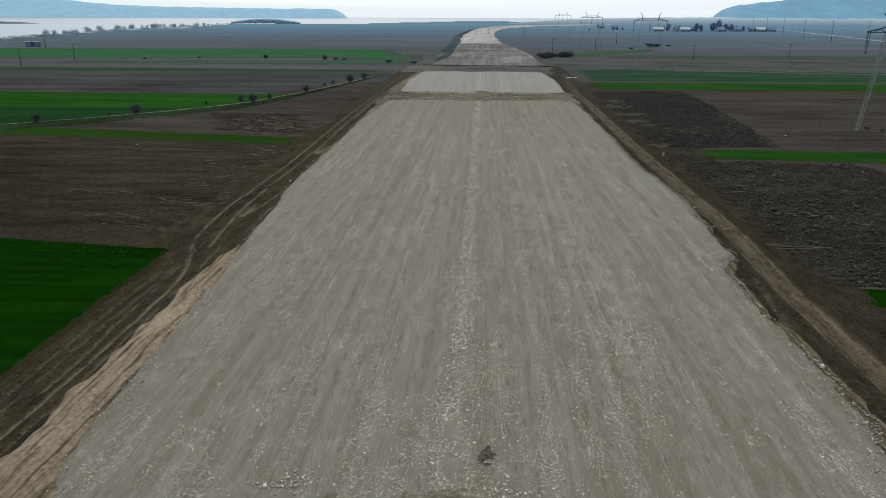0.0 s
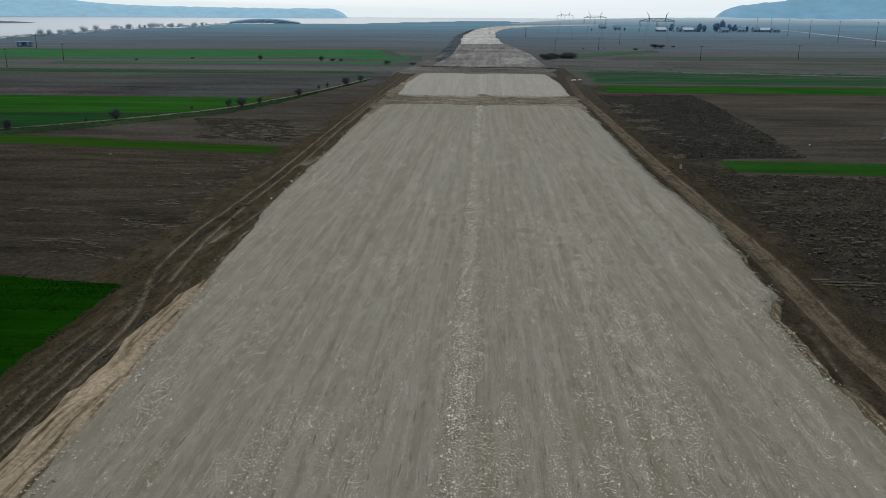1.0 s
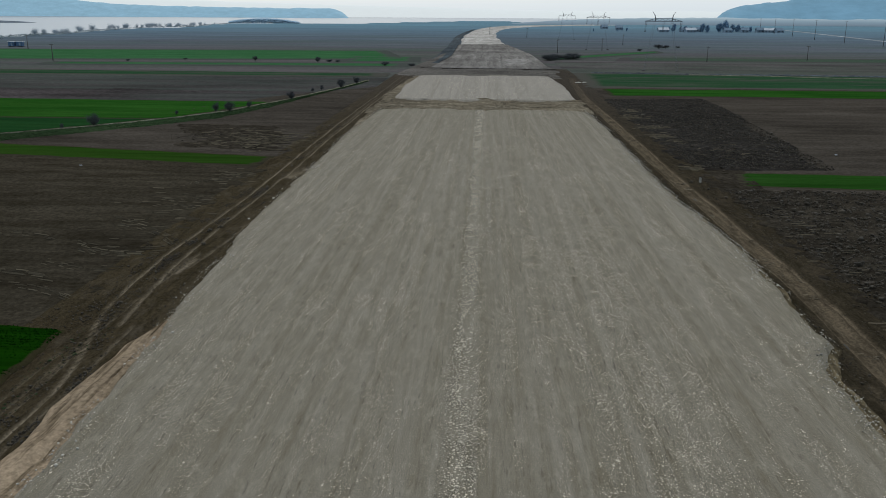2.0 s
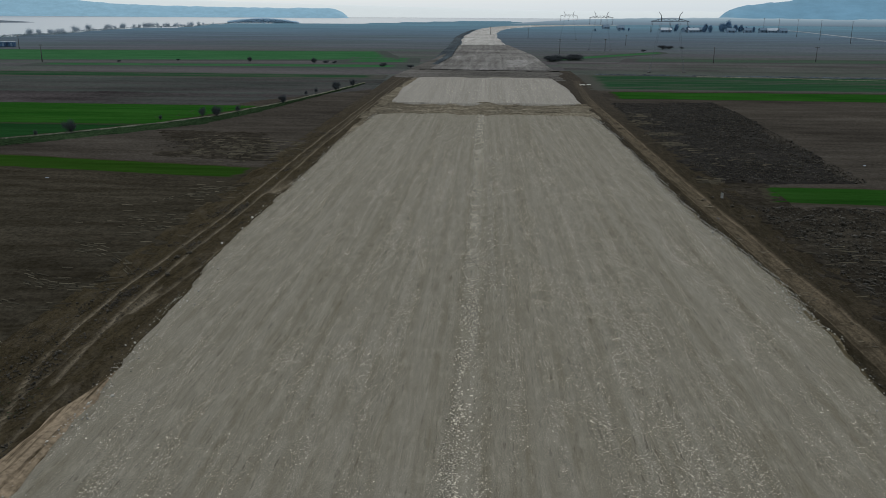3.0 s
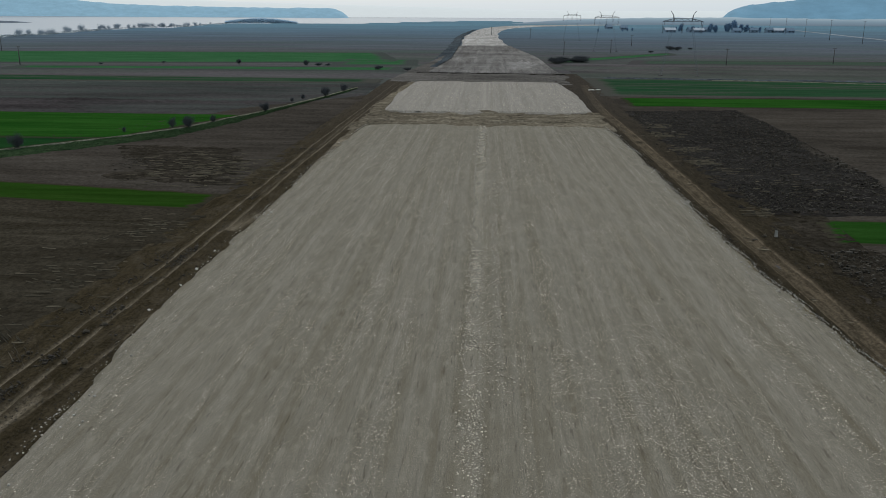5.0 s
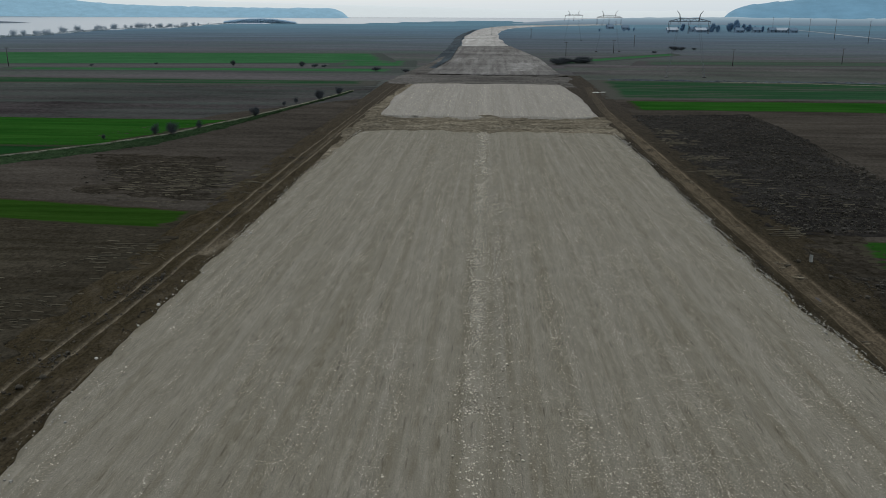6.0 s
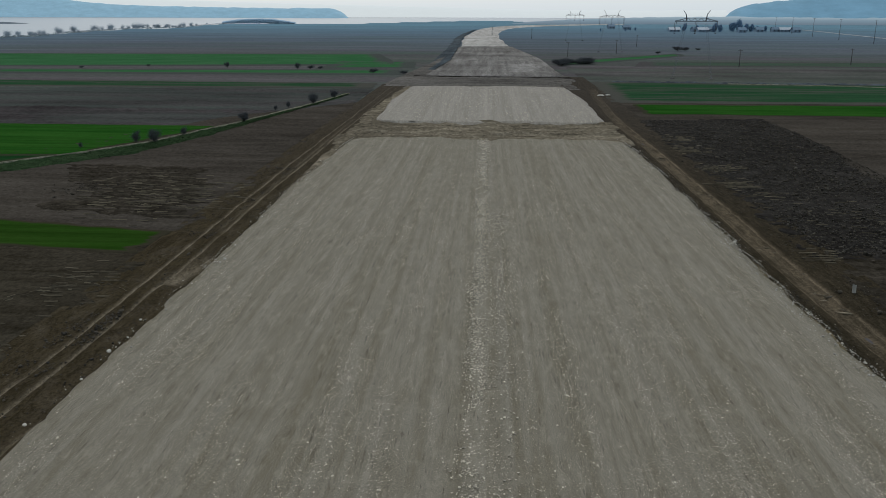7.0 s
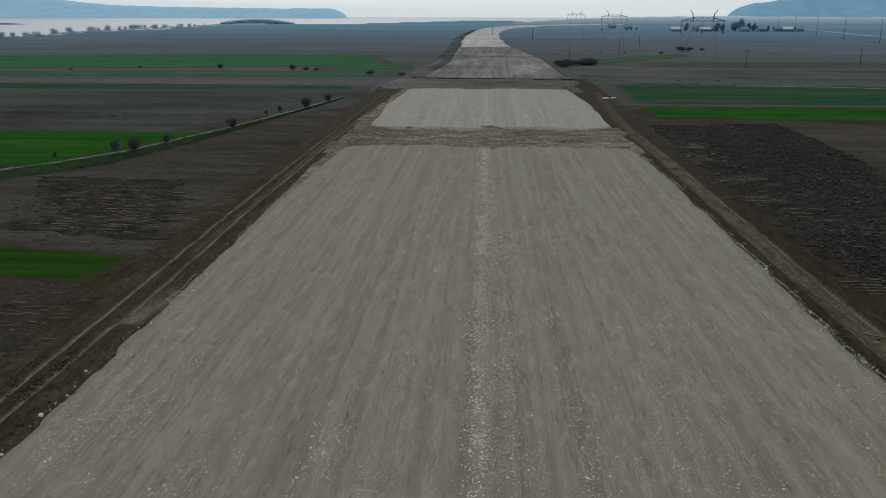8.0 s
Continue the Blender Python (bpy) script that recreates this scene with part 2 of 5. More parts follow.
# these two far soils lean mauve, haze put into their colour
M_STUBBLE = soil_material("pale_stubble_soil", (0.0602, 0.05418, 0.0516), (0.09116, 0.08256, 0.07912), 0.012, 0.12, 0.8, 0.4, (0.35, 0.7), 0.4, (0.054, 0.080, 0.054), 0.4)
M_MEADOW = soil_material("dull_winter_meadow", (0.036, 0.03105, 0.03015), (0.0648, 0.0558, 0.054), 0.012, 0.16, 1.0, 0.5, (0.35, 0.7), 0.6, (0.054, 0.070, 0.058), 0.55)
M_CROP_DARK = crop_material("dark_wheat", (0.00279, 0.01907, 0.000837), (0.005115, 0.02837, 0.001302), (0.030, 0.026, 0.013), 0.78, 0.3)
M_CROP = crop_material("bright_wheat", (0.0117, 0.0513, 0.0072), (0.0225, 0.0729, 0.0117), (0.032, 0.034, 0.019), 0.70, 0.9)
M_CROP_OLIVE = crop_material("olive_green_wheat", (0.01472, 0.04048, 0.00552), (0.02392, 0.05152, 0.0092), (0.034, 0.030, 0.019), 0.70, 0.8)
M_CROP_THIN = crop_material("thin_near_wheat", (0.01012, 0.03956, 0.00552), (0.0184, 0.05336, 0.01012), (0.040, 0.036, 0.024), 0.70, 0.9)
M_CROP_MID = crop_material("mid_green_wheat", (0.00837, 0.03348, 0.01023), (0.01395, 0.0465, 0.01302), (0.028, 0.034, 0.018), 0.70, 2.0)
# far strips: greens dulled and blued by distance as painted haze
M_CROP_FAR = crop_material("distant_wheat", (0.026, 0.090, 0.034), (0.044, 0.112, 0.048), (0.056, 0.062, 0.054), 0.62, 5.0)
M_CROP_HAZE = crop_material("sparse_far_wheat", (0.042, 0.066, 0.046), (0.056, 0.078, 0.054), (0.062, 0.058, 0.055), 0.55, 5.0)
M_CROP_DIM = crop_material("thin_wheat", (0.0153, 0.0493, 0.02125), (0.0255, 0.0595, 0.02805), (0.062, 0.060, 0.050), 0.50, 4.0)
# grass darkened and blued: slope shade and haze painted in
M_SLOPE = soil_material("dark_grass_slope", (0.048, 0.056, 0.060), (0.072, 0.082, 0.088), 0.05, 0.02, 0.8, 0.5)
M_VERGE = soil_material("rough_grass", (0.017, 0.033, 0.014), (0.032, 0.048, 0.023), 0.3, 0.2, 2.5, 0.9)
M_SHOULDER = soil_material("olive_earth_shoulder", (0.040, 0.032, 0.019), (0.155, 0.122, 0.074), 2.4, 0.10, 3.0, 0.8, (0.36, 0.64), 0.8)
M_PATH = soil_material("pale_path_dust", (0.09, 0.085, 0.06), (0.16, 0.15, 0.11), 0.4, 0.2, 2.0, 0.4)
M_DITCH = soil_material("black_wet_soil", (0.010, 0.009, 0.008), (0.026, 0.022, 0.019), 0.2, 0.6, 2.0, 0.8)
M_STONE = stone_material("limestone_chips", (0.48, 0.42, 0.325))
M_CLOD = stone_material("dry_clods", (0.040, 0.0330, 0.0230))
M_EDGE = stone_material("dusty_broken_stone", (0.36, 0.33, 0.28))
M_STRAW = stone_material("straw_litter", (0.125, 0.101, 0.066))
M_TWIG = plain_material("grey_bark", (0.05, 0.042, 0.036), 0.9)
M_LEAF = leaf_material("dull_bare_twigs", (0.058, 0.062, 0.064), 0.75, 1.25)
# village trees and river wood tinted blue, haze painted into the leaves
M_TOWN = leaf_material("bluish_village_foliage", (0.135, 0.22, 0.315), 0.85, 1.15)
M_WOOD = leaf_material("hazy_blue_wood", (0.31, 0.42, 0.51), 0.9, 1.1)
M_TUFT = leaf_material("rough_grass_tufts", (0.026, 0.042, 0.019))
# shore reeds lightened and blued as painted haze
M_REED = leaf_material("dull_reeds", (0.22, 0.26, 0.27), 0.85, 1.15)
M_BLADE = leaf_material("wheat_blades", (0.0038, 0.030, 0.0015))
# river bank trees lightened and blued as painted haze
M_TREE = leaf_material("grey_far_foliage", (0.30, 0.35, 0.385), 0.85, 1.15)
M_POLE = plain_material("weathered_concrete_pole", (0.075, 0.07, 0.066), 0.9)
M_STEEL = plain_material("galvanised_steel", (0.17, 0.17, 0.172), 0.7, 0.1)
# far pylon steel toned towards its background as painted haze
M_STEEL_PALE = plain_material("chalky_galvanised_steel", (0.125, 0.135, 0.148), 0.9)
M_STEEL_FAR = plain_material("dull_grey_steel", (0.075, 0.080, 0.090), 0.8)
M_DARKSTEEL = plain_material("dark_weathered_steel", (0.045, 0.048, 0.055), 0.6, 0.3)
M_GLASS = plain_material("grey_insulator_glass", (0.22, 0.24, 0.25), 0.25)
# village walls, and the tiles below, carry haze in their blue tint
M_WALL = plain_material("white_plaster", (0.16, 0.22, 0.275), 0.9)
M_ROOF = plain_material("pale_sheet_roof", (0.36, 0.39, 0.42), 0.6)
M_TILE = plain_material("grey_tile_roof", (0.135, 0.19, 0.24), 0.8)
M_BOARD = plain_material("weathered_board", (0.19, 0.178, 0.15), 0.9)
M_PANE = plain_material("dark_panes", (0.03, 0.035, 0.04), 0.2)
M_BLUE = plain_material("faded_blue_sheet", (0.05, 0.10, 0.17), 0.6)
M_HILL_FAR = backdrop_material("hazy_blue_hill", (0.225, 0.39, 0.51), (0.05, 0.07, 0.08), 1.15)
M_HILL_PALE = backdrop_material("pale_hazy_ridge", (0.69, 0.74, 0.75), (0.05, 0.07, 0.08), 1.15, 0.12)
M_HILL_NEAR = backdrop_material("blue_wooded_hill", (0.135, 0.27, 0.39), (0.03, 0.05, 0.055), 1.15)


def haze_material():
    """Stand-in for the far plain: a glowing haze ramp that pales upwards."""
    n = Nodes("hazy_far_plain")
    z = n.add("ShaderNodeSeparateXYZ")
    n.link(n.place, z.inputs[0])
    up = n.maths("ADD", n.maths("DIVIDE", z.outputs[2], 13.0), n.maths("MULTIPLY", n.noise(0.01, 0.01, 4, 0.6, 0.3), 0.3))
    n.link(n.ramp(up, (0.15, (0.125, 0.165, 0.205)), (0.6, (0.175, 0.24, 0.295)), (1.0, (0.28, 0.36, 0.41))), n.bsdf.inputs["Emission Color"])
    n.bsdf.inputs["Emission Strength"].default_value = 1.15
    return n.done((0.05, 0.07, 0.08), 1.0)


M_HAZE = haze_material()


def water_material():
    n = Nodes("still_river")
    b = n.noise(0.05, 0.2, 4, 0.6)
    return n.done((0.10, 0.13, 0.15), 0.32, b, 0.12, 0.3, 0.5)


M_WATER = water_material()

# ---------------- mesh helpers ----------------
RNG = np.random.default_rng(7)


def mesh_of(name, verts, faces, material, smooth=False):
    me = bpy.data.meshes.new(name)
    me.from_pydata(np.asarray(verts, float).tolist(), [], [tuple(f) for f in faces])
    me.materials.append(material)
    if smooth:
        me.polygons.foreach_set("use_smooth", [True] * len(me.polygons))
    me.update()
    return me


def thing(name, verts, faces, material, label, category, kind="", group="", smooth=False):
    return tagged(new(name, mesh_of(name, verts, faces, material, smooth)), label, category, group, kind)


def part(name, data, parent, label=""):
    ob = new(name, data)
    ob.parent = parent
    return tagged(ob, label)


def hash_noise(x, y, scale, seed=0.0):
    """Smooth value noise on arrays, about -1 to 1."""
    x, y = np.asarray(x, float) * scale + seed * 17.3, np.asarray(y, float) * scale + seed * 9.1
    x, y = np.broadcast_arrays(x, y)
    ix, iy = np.floor(x), np.floor(y)
    fx, fy = x - ix, y - iy
    fx, fy = fx * fx * (3 - 2 * fx), fy * fy * (3 - 2 * fy)

    def h(a, b):
        v = np.sin(a * 127.1 + b * 311.7) * 43758.5453
        return (v - np.floor(v)) * 2 - 1

    top = h(ix, iy) * (1 - fx) + h(ix + 1, iy) * fx
    low = h(ix, iy + 1) * (1 - fx) + h(ix + 1, iy + 1) * fx
    return top * (1 - fy) + low * fy


def grid_faces(rows, cols):
    n = np.arange(rows * cols).reshape(rows, cols)
    return np.stack([n[:-1, :-1], n[:-1, 1:], n[1:, 1:], n[1:, :-1]], -1).reshape(-1, 4).tolist()


def sheet(name, X, Y, Z, material, label, category, kind="structure", smooth=True, wear=None):
    ob = thing(name, np.stack([X, Y, Z], -1).reshape(-1, 3), grid_faces(*X.shape), material, label, category, kind, smooth=smooth)
    if wear is not None:
        ob.data.attributes.new("wear", "FLOAT", "POINT").data.foreach_set("value", np.ascontiguousarray(wear, dtype=np.float32).ravel())
    return ob


def field(name, near_road, far_road, far_out, near_out, step, material, label, z=-0.6, relief=0.03, furrow=0.0, ragged=0.8, outer=0.0):
    """A field between four corners, with ragged edges and relief; furrows run away from the road."""
    a, b, c, d = (np.array(p, float) for p in (near_road, far_road, far_out, near_out))
    wide, deep = max(np.hypot(*(d - a)), np.hypot(*(c - b))), max(np.hypot(*(b - a)), np.hypot(*(c - d)))
    nu, nv = int(min(max(wide / step[0], 8), 420)), int(min(max(deep / step[1], 4), 260))
    u, v = np.meshgrid(np.linspace(0, 1, nu) ** 1.25, np.linspace(0, 1, nv))
    P = ((a[:, None, None] * (1 - u) + d[:, None, None] * u) * (1 - v) + (b[:, None, None] * (1 - u) + c[:, None, None] * u) * v)
    X, Y = P
    X = X + hash_noise(X * 0, Y, 0.12, 9) * (ragged + outer) * 1.4 * u**6 + hash_noise(X * 0, Y, 0.6, 19) * outer * 0.8 * u**6 + (hash_noise(X * 0, Y, 0.7, 1) + 0.5 * hash_noise(X * 0, Y, 2.1, 2)) * ragged * (1 - u) ** 4
    Y = Y + hash_noise(X, Y * 0, 0.35, 3) * ragged * 0.6 * (2 * np.abs(v - 0.5)) ** 6
    Z = z + relief * (hash_noise(X, Y, 0.9, 4) + 0.7 * hash_noise(X, Y, 2.3, 5)) + 0.05 * hash_noise(X, Y, 0.09, 6)
    if furrow:
        Z = Z + furrow * np.sin(Y * 2 * math.pi / 1.4 + 1.5 * hash_noise(X, Y, 0.08, 7)) * (0.5 + 0.5 * hash_noise(X, Y, 0.5, 8))
    Z = np.where((v <= 0) | (v >= 1) | (u <= 0) | (u >= 1), z - 0.2, Z)
    rim = np.minimum(np.minimum(v, 1 - v) * deep, np.minimum(u, 1 - u) * wide)
    ob = sheet(name, X, Y, Z, material, label, "field")
    ob.data.attributes.new("rim", "FLOAT", "POINT").data.foreach_set("value", np.ascontiguousarray(rim, dtype=np.float32).ravel())
    return ob


CHIP_V = np.array([(1, 0, 0), (-1, 0, 0), (0, 1, 0), (0, -1, 0), (0, 0, 1), (0, 0, -1)], float)
CHIP_F = np.array([(0, 2, 4), (2, 1, 4), (1, 3, 4), (3, 0, 4), (2, 0, 5), (1, 2, 5), (3, 1, 5), (0, 3, 5)])
SHARD_V = np.array([(1, 0, -0.4), (0, 1, -0.4), (-1, 0, -0.4), (0, -1, -0.4), (0.1, 0.1, 0.9)], float)
SHARD_F = np.array([(0, 1, 4), (1, 2, 4), (2, 3, 4), (3, 0, 4)])
CUBE_V = np.array([(x, y, z) for x in (-1, 1) for y in (-1, 1) for z in (-1, 1)], float)
CUBE_F = np.array([(0, 1, 3, 2), (4, 6, 7, 5), (0, 4, 5, 1), (2, 3, 7, 6), (0, 2, 6, 4), (1, 5, 7, 3)])


def scatter(name, x, y, z, size, material, label, category, flat=0.6, stretch=1.0, blocky=True, lie=0.0):
    """Loose angular pieces strewn over the ground, as one mesh."""
    count = len(x)
    V, F = (SHARD_V, SHARD_F) if blocky is None else (CUBE_V * 0.75, CUBE_F) if blocky else (CHIP_V, CHIP_F)
    v = np.repeat(V[None], count, 0) * RNG.uniform(0.6, 1.15, (count, len(V), 1))
    v[..., 0] *= stretch
    v[..., 2] *= flat
    turn = RNG.uniform(0, 2 * math.pi, count) if stretch == 1.0 else RNG.normal(0, 0.25, count) + lie
    c, s = np.cos(turn)[:, None], np.sin(turn)[:, None]
    px, py = v[..., 0] * c - v[..., 1] * s, v[..., 0] * s + v[..., 1] * c
    half = np.asarray(size)[:, None] * 0.5
    P = np.stack([px * half + np.asarray(x)[:, None], py * half + np.asarray(y)[:, None], v[..., 2] * half + np.asarray(z)[:, None]], -1)
    faces = (F[None] + (np.arange(count) * len(V))[:, None, None]).reshape(-1, F.shape[1])
    me = bpy.data.meshes.new(name)
    sides = F.shape[1]
    me.vertices.add(count * len(V))
    me.vertices.foreach_set("co", np.ascontiguousarray(P, dtype=np.float32).ravel())
    me.loops.add(faces.size)
    me.loops.foreach_set("vertex_index", np.ascontiguousarray(faces, dtype=np.int32).ravel())
    me.polygons.add(len(faces))
    me.polygons.foreach_set("loop_start", np.arange(0, faces.size, sides, dtype=np.int32))
    me.materials.append(material)
    me.update(calc_edges=True)
    return tagged(new(name, me), label, category, "", "stuff")


def bar(p, q, w, w2=None):
    """Vertices and faces of a square bar from p to q."""
    p, q = Vector(p), Vector(q)
    w2 = w if w2 is None else w2
    d = (q - p).normalized()
    s = d.cross(Vector((0, 0, 1)) if abs(d.z) < 0.95 else Vector((1, 0, 0))).normalized()
    t = d.cross(s)
    vs = [p + s * (i * w / 2) + t * (j * w / 2) for i, j in ((-1, -1), (1, -1), (1, 1), (-1, 1))]
    vs += [q + s * (i * w2 / 2) + t * (j * w2 / 2) for i, j in ((-1, -1), (1, -1), (1, 1), (-1, 1))]
    return vs, [(3, 2, 1, 0), (4, 5, 6, 7), (0, 1, 5, 4), (1, 2, 6, 5), (2, 3, 7, 6), (3, 0, 4, 7)]


def bars(name, rods, material):
    V, F = [], []
    for rod in rods:
        v, f = bar(*rod)
        F += [tuple(k + len(V) for k in face) for face in f]
        V += [tuple(k) for k in v]
    return mesh_of(name, V, F, material)


def tube(name, p, q, r, r2, material, sides=10):
    p, q = Vector(p), Vector(q)
    d = (q - p).normalized()
    s = d.cross(Vector((0, 0, 1)) if abs(d.z) < 0.95 else Vector((1, 0, 0))).normalized()
    t = d.cross(s)
    V = [tuple(c + (s * math.cos(2 * math.pi * k / sides) + t * math.sin(2 * math.pi * k / sides)) * rad) for c, rad in ((p, r), (q, r2)) for k in range(sides)]
    F = [(k, (k + 1) % sides, sides + (k + 1) % sides, sides + k) for k in range(sides)]
    F += [tuple(range(sides))[::-1], tuple(range(sides, 2 * sides))]
    return mesh_of(name, V, F, material, True)

# ---------------- ground sheet, river, hills ----------------
SHORE = ((-180, 620), (-90, 620), (-60, 640), (-40, 690), (-30, 745), (-28.2, 823), (-26.1, 874), (-23.8, 1020), (-21.4, 1149), (-18.9, 1184),
         (-17.6, 1377), (-16.2, 1500), (-14.4, 1560), (-13, 1580), (-8.9, 1521), (-5.2, 1703), (-0.3, 2085), (1.6, 2000), (3.0, 1700), (45, 1700), (70, 4900), (180, 4900))
WATER_Z = -13.0


def shore(az):
    return np.interp(az, [s[0] for s in SHORE], [s[1] for s in SHORE])


def plain_height(X, Y):
    r, az = np.hypot(X, Y), np.degrees(np.arctan2(X, Y))
    past = r - shore(az) - 12 * hash_noise(X, Y, 0.02, 11)
    sunk = 0.06 / (1 + (X / 60) ** 8) / (1 + (np.clip(Y, 0, None) / 380) ** 8)
    return -0.78 - sunk - np.clip(past * 0.22, 0, 18) + 0.06 * hash_noise(X, Y, 0.02, 12) * np.clip(r / 60, 0, 1)


rings = np.concatenate([[0.0], np.geomspace(6, 4950, 95)])
spokes = np.concatenate([np.linspace(-180, -40, 40)[:-1], np.linspace(-40, 40, 240)[:-1], np.linspace(40, 180, 40)])
R_, A_ = np.meshgrid(rings, np.radians(spokes), indexing="ij")
GX, GY = R_ * np.sin(A_), R_ * np.cos(A_)
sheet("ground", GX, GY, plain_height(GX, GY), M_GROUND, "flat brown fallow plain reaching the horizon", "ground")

wr, wa = np.meshgrid(np.linspace(500, 4940, 30), np.radians(np.linspace(-120, 9, 90)), indexing="ij")
sheet("water", wr * np.sin(wa), wr * np.cos(wa), np.full(wr.shape, WATER_Z), M_WATER, "wide still pale river under haze", "river")


def ridge(name, profile, y, depth, base, material, label, bumps, size):
    """A long hill: a crest over x given by a few heights, sloping to its foot in front and behind."""
    xs = np.arange(profile[0][0], profile[-1][0] + 1, size)
    top = np.interp(xs, [p[0] for p in profile], [p[1] for p in profile])
    top = top + bumps * (hash_noise(xs, 0 * xs, 1 / (size * 2.2), 21) + 0.6 * hash_noise(xs, 0 * xs, 1 / (size * 6), 22)) * np.clip((top - base) / 25, 0, 1)
    s = np.linspace(0, 1, 12)
    shape = np.sin(s * math.pi) ** 0.8
    X = np.repeat(xs[None], len(s), 0)
    Y = y + (s[:, None] - 0.5) * depth + 0 * X + 10 * hash_noise(X, s[:, None] * 50, 0.01, 23)
    Z = base + (top[None] - base) * shape[:, None]
    Z[1:-1] += bumps * 0.5 * hash_noise(X, Y, 1 / (size * 1.7), 24)[1:-1]
    return sheet(name, X, Y, Z, material, label, "hill")


# pale ridge; its right half is an added sky-coloured haze bank
ridge("backdrop_ridge", [(-3200, 95), (-1900, 82), (-1300, 60), (-700, 46), (-200, 37), (250, 26), (700, 24), (1200, 26)], 4500, 160, -16, M_HILL_PALE, "pale distant ridge running out into a glowing haze bank", 1.5, 24)
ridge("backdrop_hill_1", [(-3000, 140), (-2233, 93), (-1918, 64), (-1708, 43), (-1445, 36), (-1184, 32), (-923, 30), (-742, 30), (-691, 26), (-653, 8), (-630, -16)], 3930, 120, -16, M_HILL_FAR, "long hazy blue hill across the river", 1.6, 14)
ridge("backdrop_hill_2", [(405, -2), (420, 11), (427, 20), (438, 27), (467, 34), (500, 40), (553, 46), (700, 54), (1000, 62), (1500, 50)], 1600, 120, -2, M_HILL_NEAR, "wooded hill above the village, blue with painted haze", 2.2, 6)

# added upright strip, glowing as far plain under haze
ridge("backdrop_plain", [(28, -2), (60, 1.5), (120, 6), (200, 9), (300, 11), (430, 12), (520, 11), (900, 10)], 1540, 40, -2, M_HAZE, "glowing upright backdrop for the far plain in haze", 1.2, 7)
# sandbar in the river
sbu, sbv = np.meshgrid(np.linspace(-1, 1, 30), np.linspace(-1, 1, 14))
sbk = np.clip(1 - sbu**2 - sbv**2, -0.2, 1)
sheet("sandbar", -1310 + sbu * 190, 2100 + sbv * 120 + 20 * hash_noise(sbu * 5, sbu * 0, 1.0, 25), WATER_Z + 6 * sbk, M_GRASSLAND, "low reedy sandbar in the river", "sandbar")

# ---------------- the road platform ----------------


def edge_wave(y, seed):
    return 0.22 * hash_noise(y * 0, y, 0.09, seed) + 0.26 * hash_noise(y * 0, y, 0.31, seed + 1) + 0.16 * hash_noise(y * 0, y, 1.1, seed + 2)


def platform(name, y0, y1, left, right, top, foot, material, label, step, corner=5.0, notch=0.0, crown=0.0):
    """A raised slab of rolled fill with wavering, crumbling edges and sloped flanks."""
    nv, nu = int((y1 - y0) / step[1]) + 1, int(46 / step[0]) + 1
    v = np.linspace(y0, y1, nv)
    L = np.interp(v, [p[0] for p in left], [p[1] for p in left]) + edge_wave(v, 31) + 0.3
    Rr = np.interp(v, [p[0] for p in right], [p[1] for p in right]) + edge_wave(v, 35) - 0.3
    pinch = np.maximum(np.clip(1 - (y1 - v) / corner, 0, 1), np.clip(1 - (v - y0) / corner, 0, 1))
    drawn = corner * (1 - np.sqrt(np.clip(1 - pinch**2, 0, 1)))
    L, Rr = L + drawn, Rr - drawn
    u = np.linspace(0, 1, nu)
    X = L[:, None] * (1 - u) + Rr[:, None] * u
    Y = np.repeat(v[:, None], nu, 1)
    ends = np.clip((np.abs(2 * (v - y0) / (y1 - y0) - 1) - 0.9) / 0.1, 0, 1)[:, None]
    sway = 1.6 * hash_noise(X, Y * 0, 0.16, 41) + 0.8 * hash_noise(X, Y * 0, 0.6, 42) - notch * (0.7 * np.exp(-((X - 0.6) / 1.6) ** 2) + 0.75 * np.exp(-((X - 6.0) / 10.0) ** 4))
    Y = Y + ends * sway
    Z = top + 0.035 * hash_noise(X, Y * 0.03, 1.1, 43) + 0.03 * hash_noise(X, Y, 0.55, 44) + 0.022 * hash_noise(X, Y, 1.7, 45)
    Z = Z + crown * np.exp(-((X + 0.1 + 0.25 * hash_noise(X * 0, Y, 0.15, 46)) / 0.55) ** 2) * (0.6 + 0.6 * hash_noise(X, Y, 0.7, 47))
    # flanks on all four sides
    fl = 1.0 * (top - foot) + 0.2 + 0.2 * hash_noise(X[:, 0] * 0, Y[:, 0], 0.8, 48)
    X = np.concatenate([X[:, :1] - fl[:, None], X[:, :1] - 0.4 * fl[:, None], X, X[:, -1:] + 0.4 * fl[:, None], X[:, -1:] + fl[:, None]], 1)
    Y = np.concatenate([Y[:, :1], Y[:, :1], Y, Y[:, -1:], Y[:, -1:]], 1)
    lo, mid = np.full((nv, 1), foot - 0.15), np.full((nv, 1), foot + 0.55 * (top - foot)) + 0.06 * hash_noise(X[:, :1], Y[:, :1], 1.3, 49)
    Z = np.concatenate([lo, mid, Z, mid, lo], 1)
    front, back = np.minimum(Z[:1], foot - 0.15), np.minimum(Z[-1:], foot - 0.15)
    X, Y = np.concatenate([X[:1], X, X[-1:]]), np.concatenate([Y[:1] - 1.0, Y, Y[-1:] + 1.0])
    Z = np.concatenate([front, Z, back])
    return sheet(name, X, Y, Z, material, label, "road")


LEFT = ((-80, -17.0), (28, -17.0), (31, -17.5), (33, -18.4), (41, -18.9), (49, -19.0), (61, -19.7), (70, -20.4), (82, -21.3), (101, -22.4), (116, -22.6), (141, -22.7), (155, -23.2), (175, -22.6), (203, -22.0))
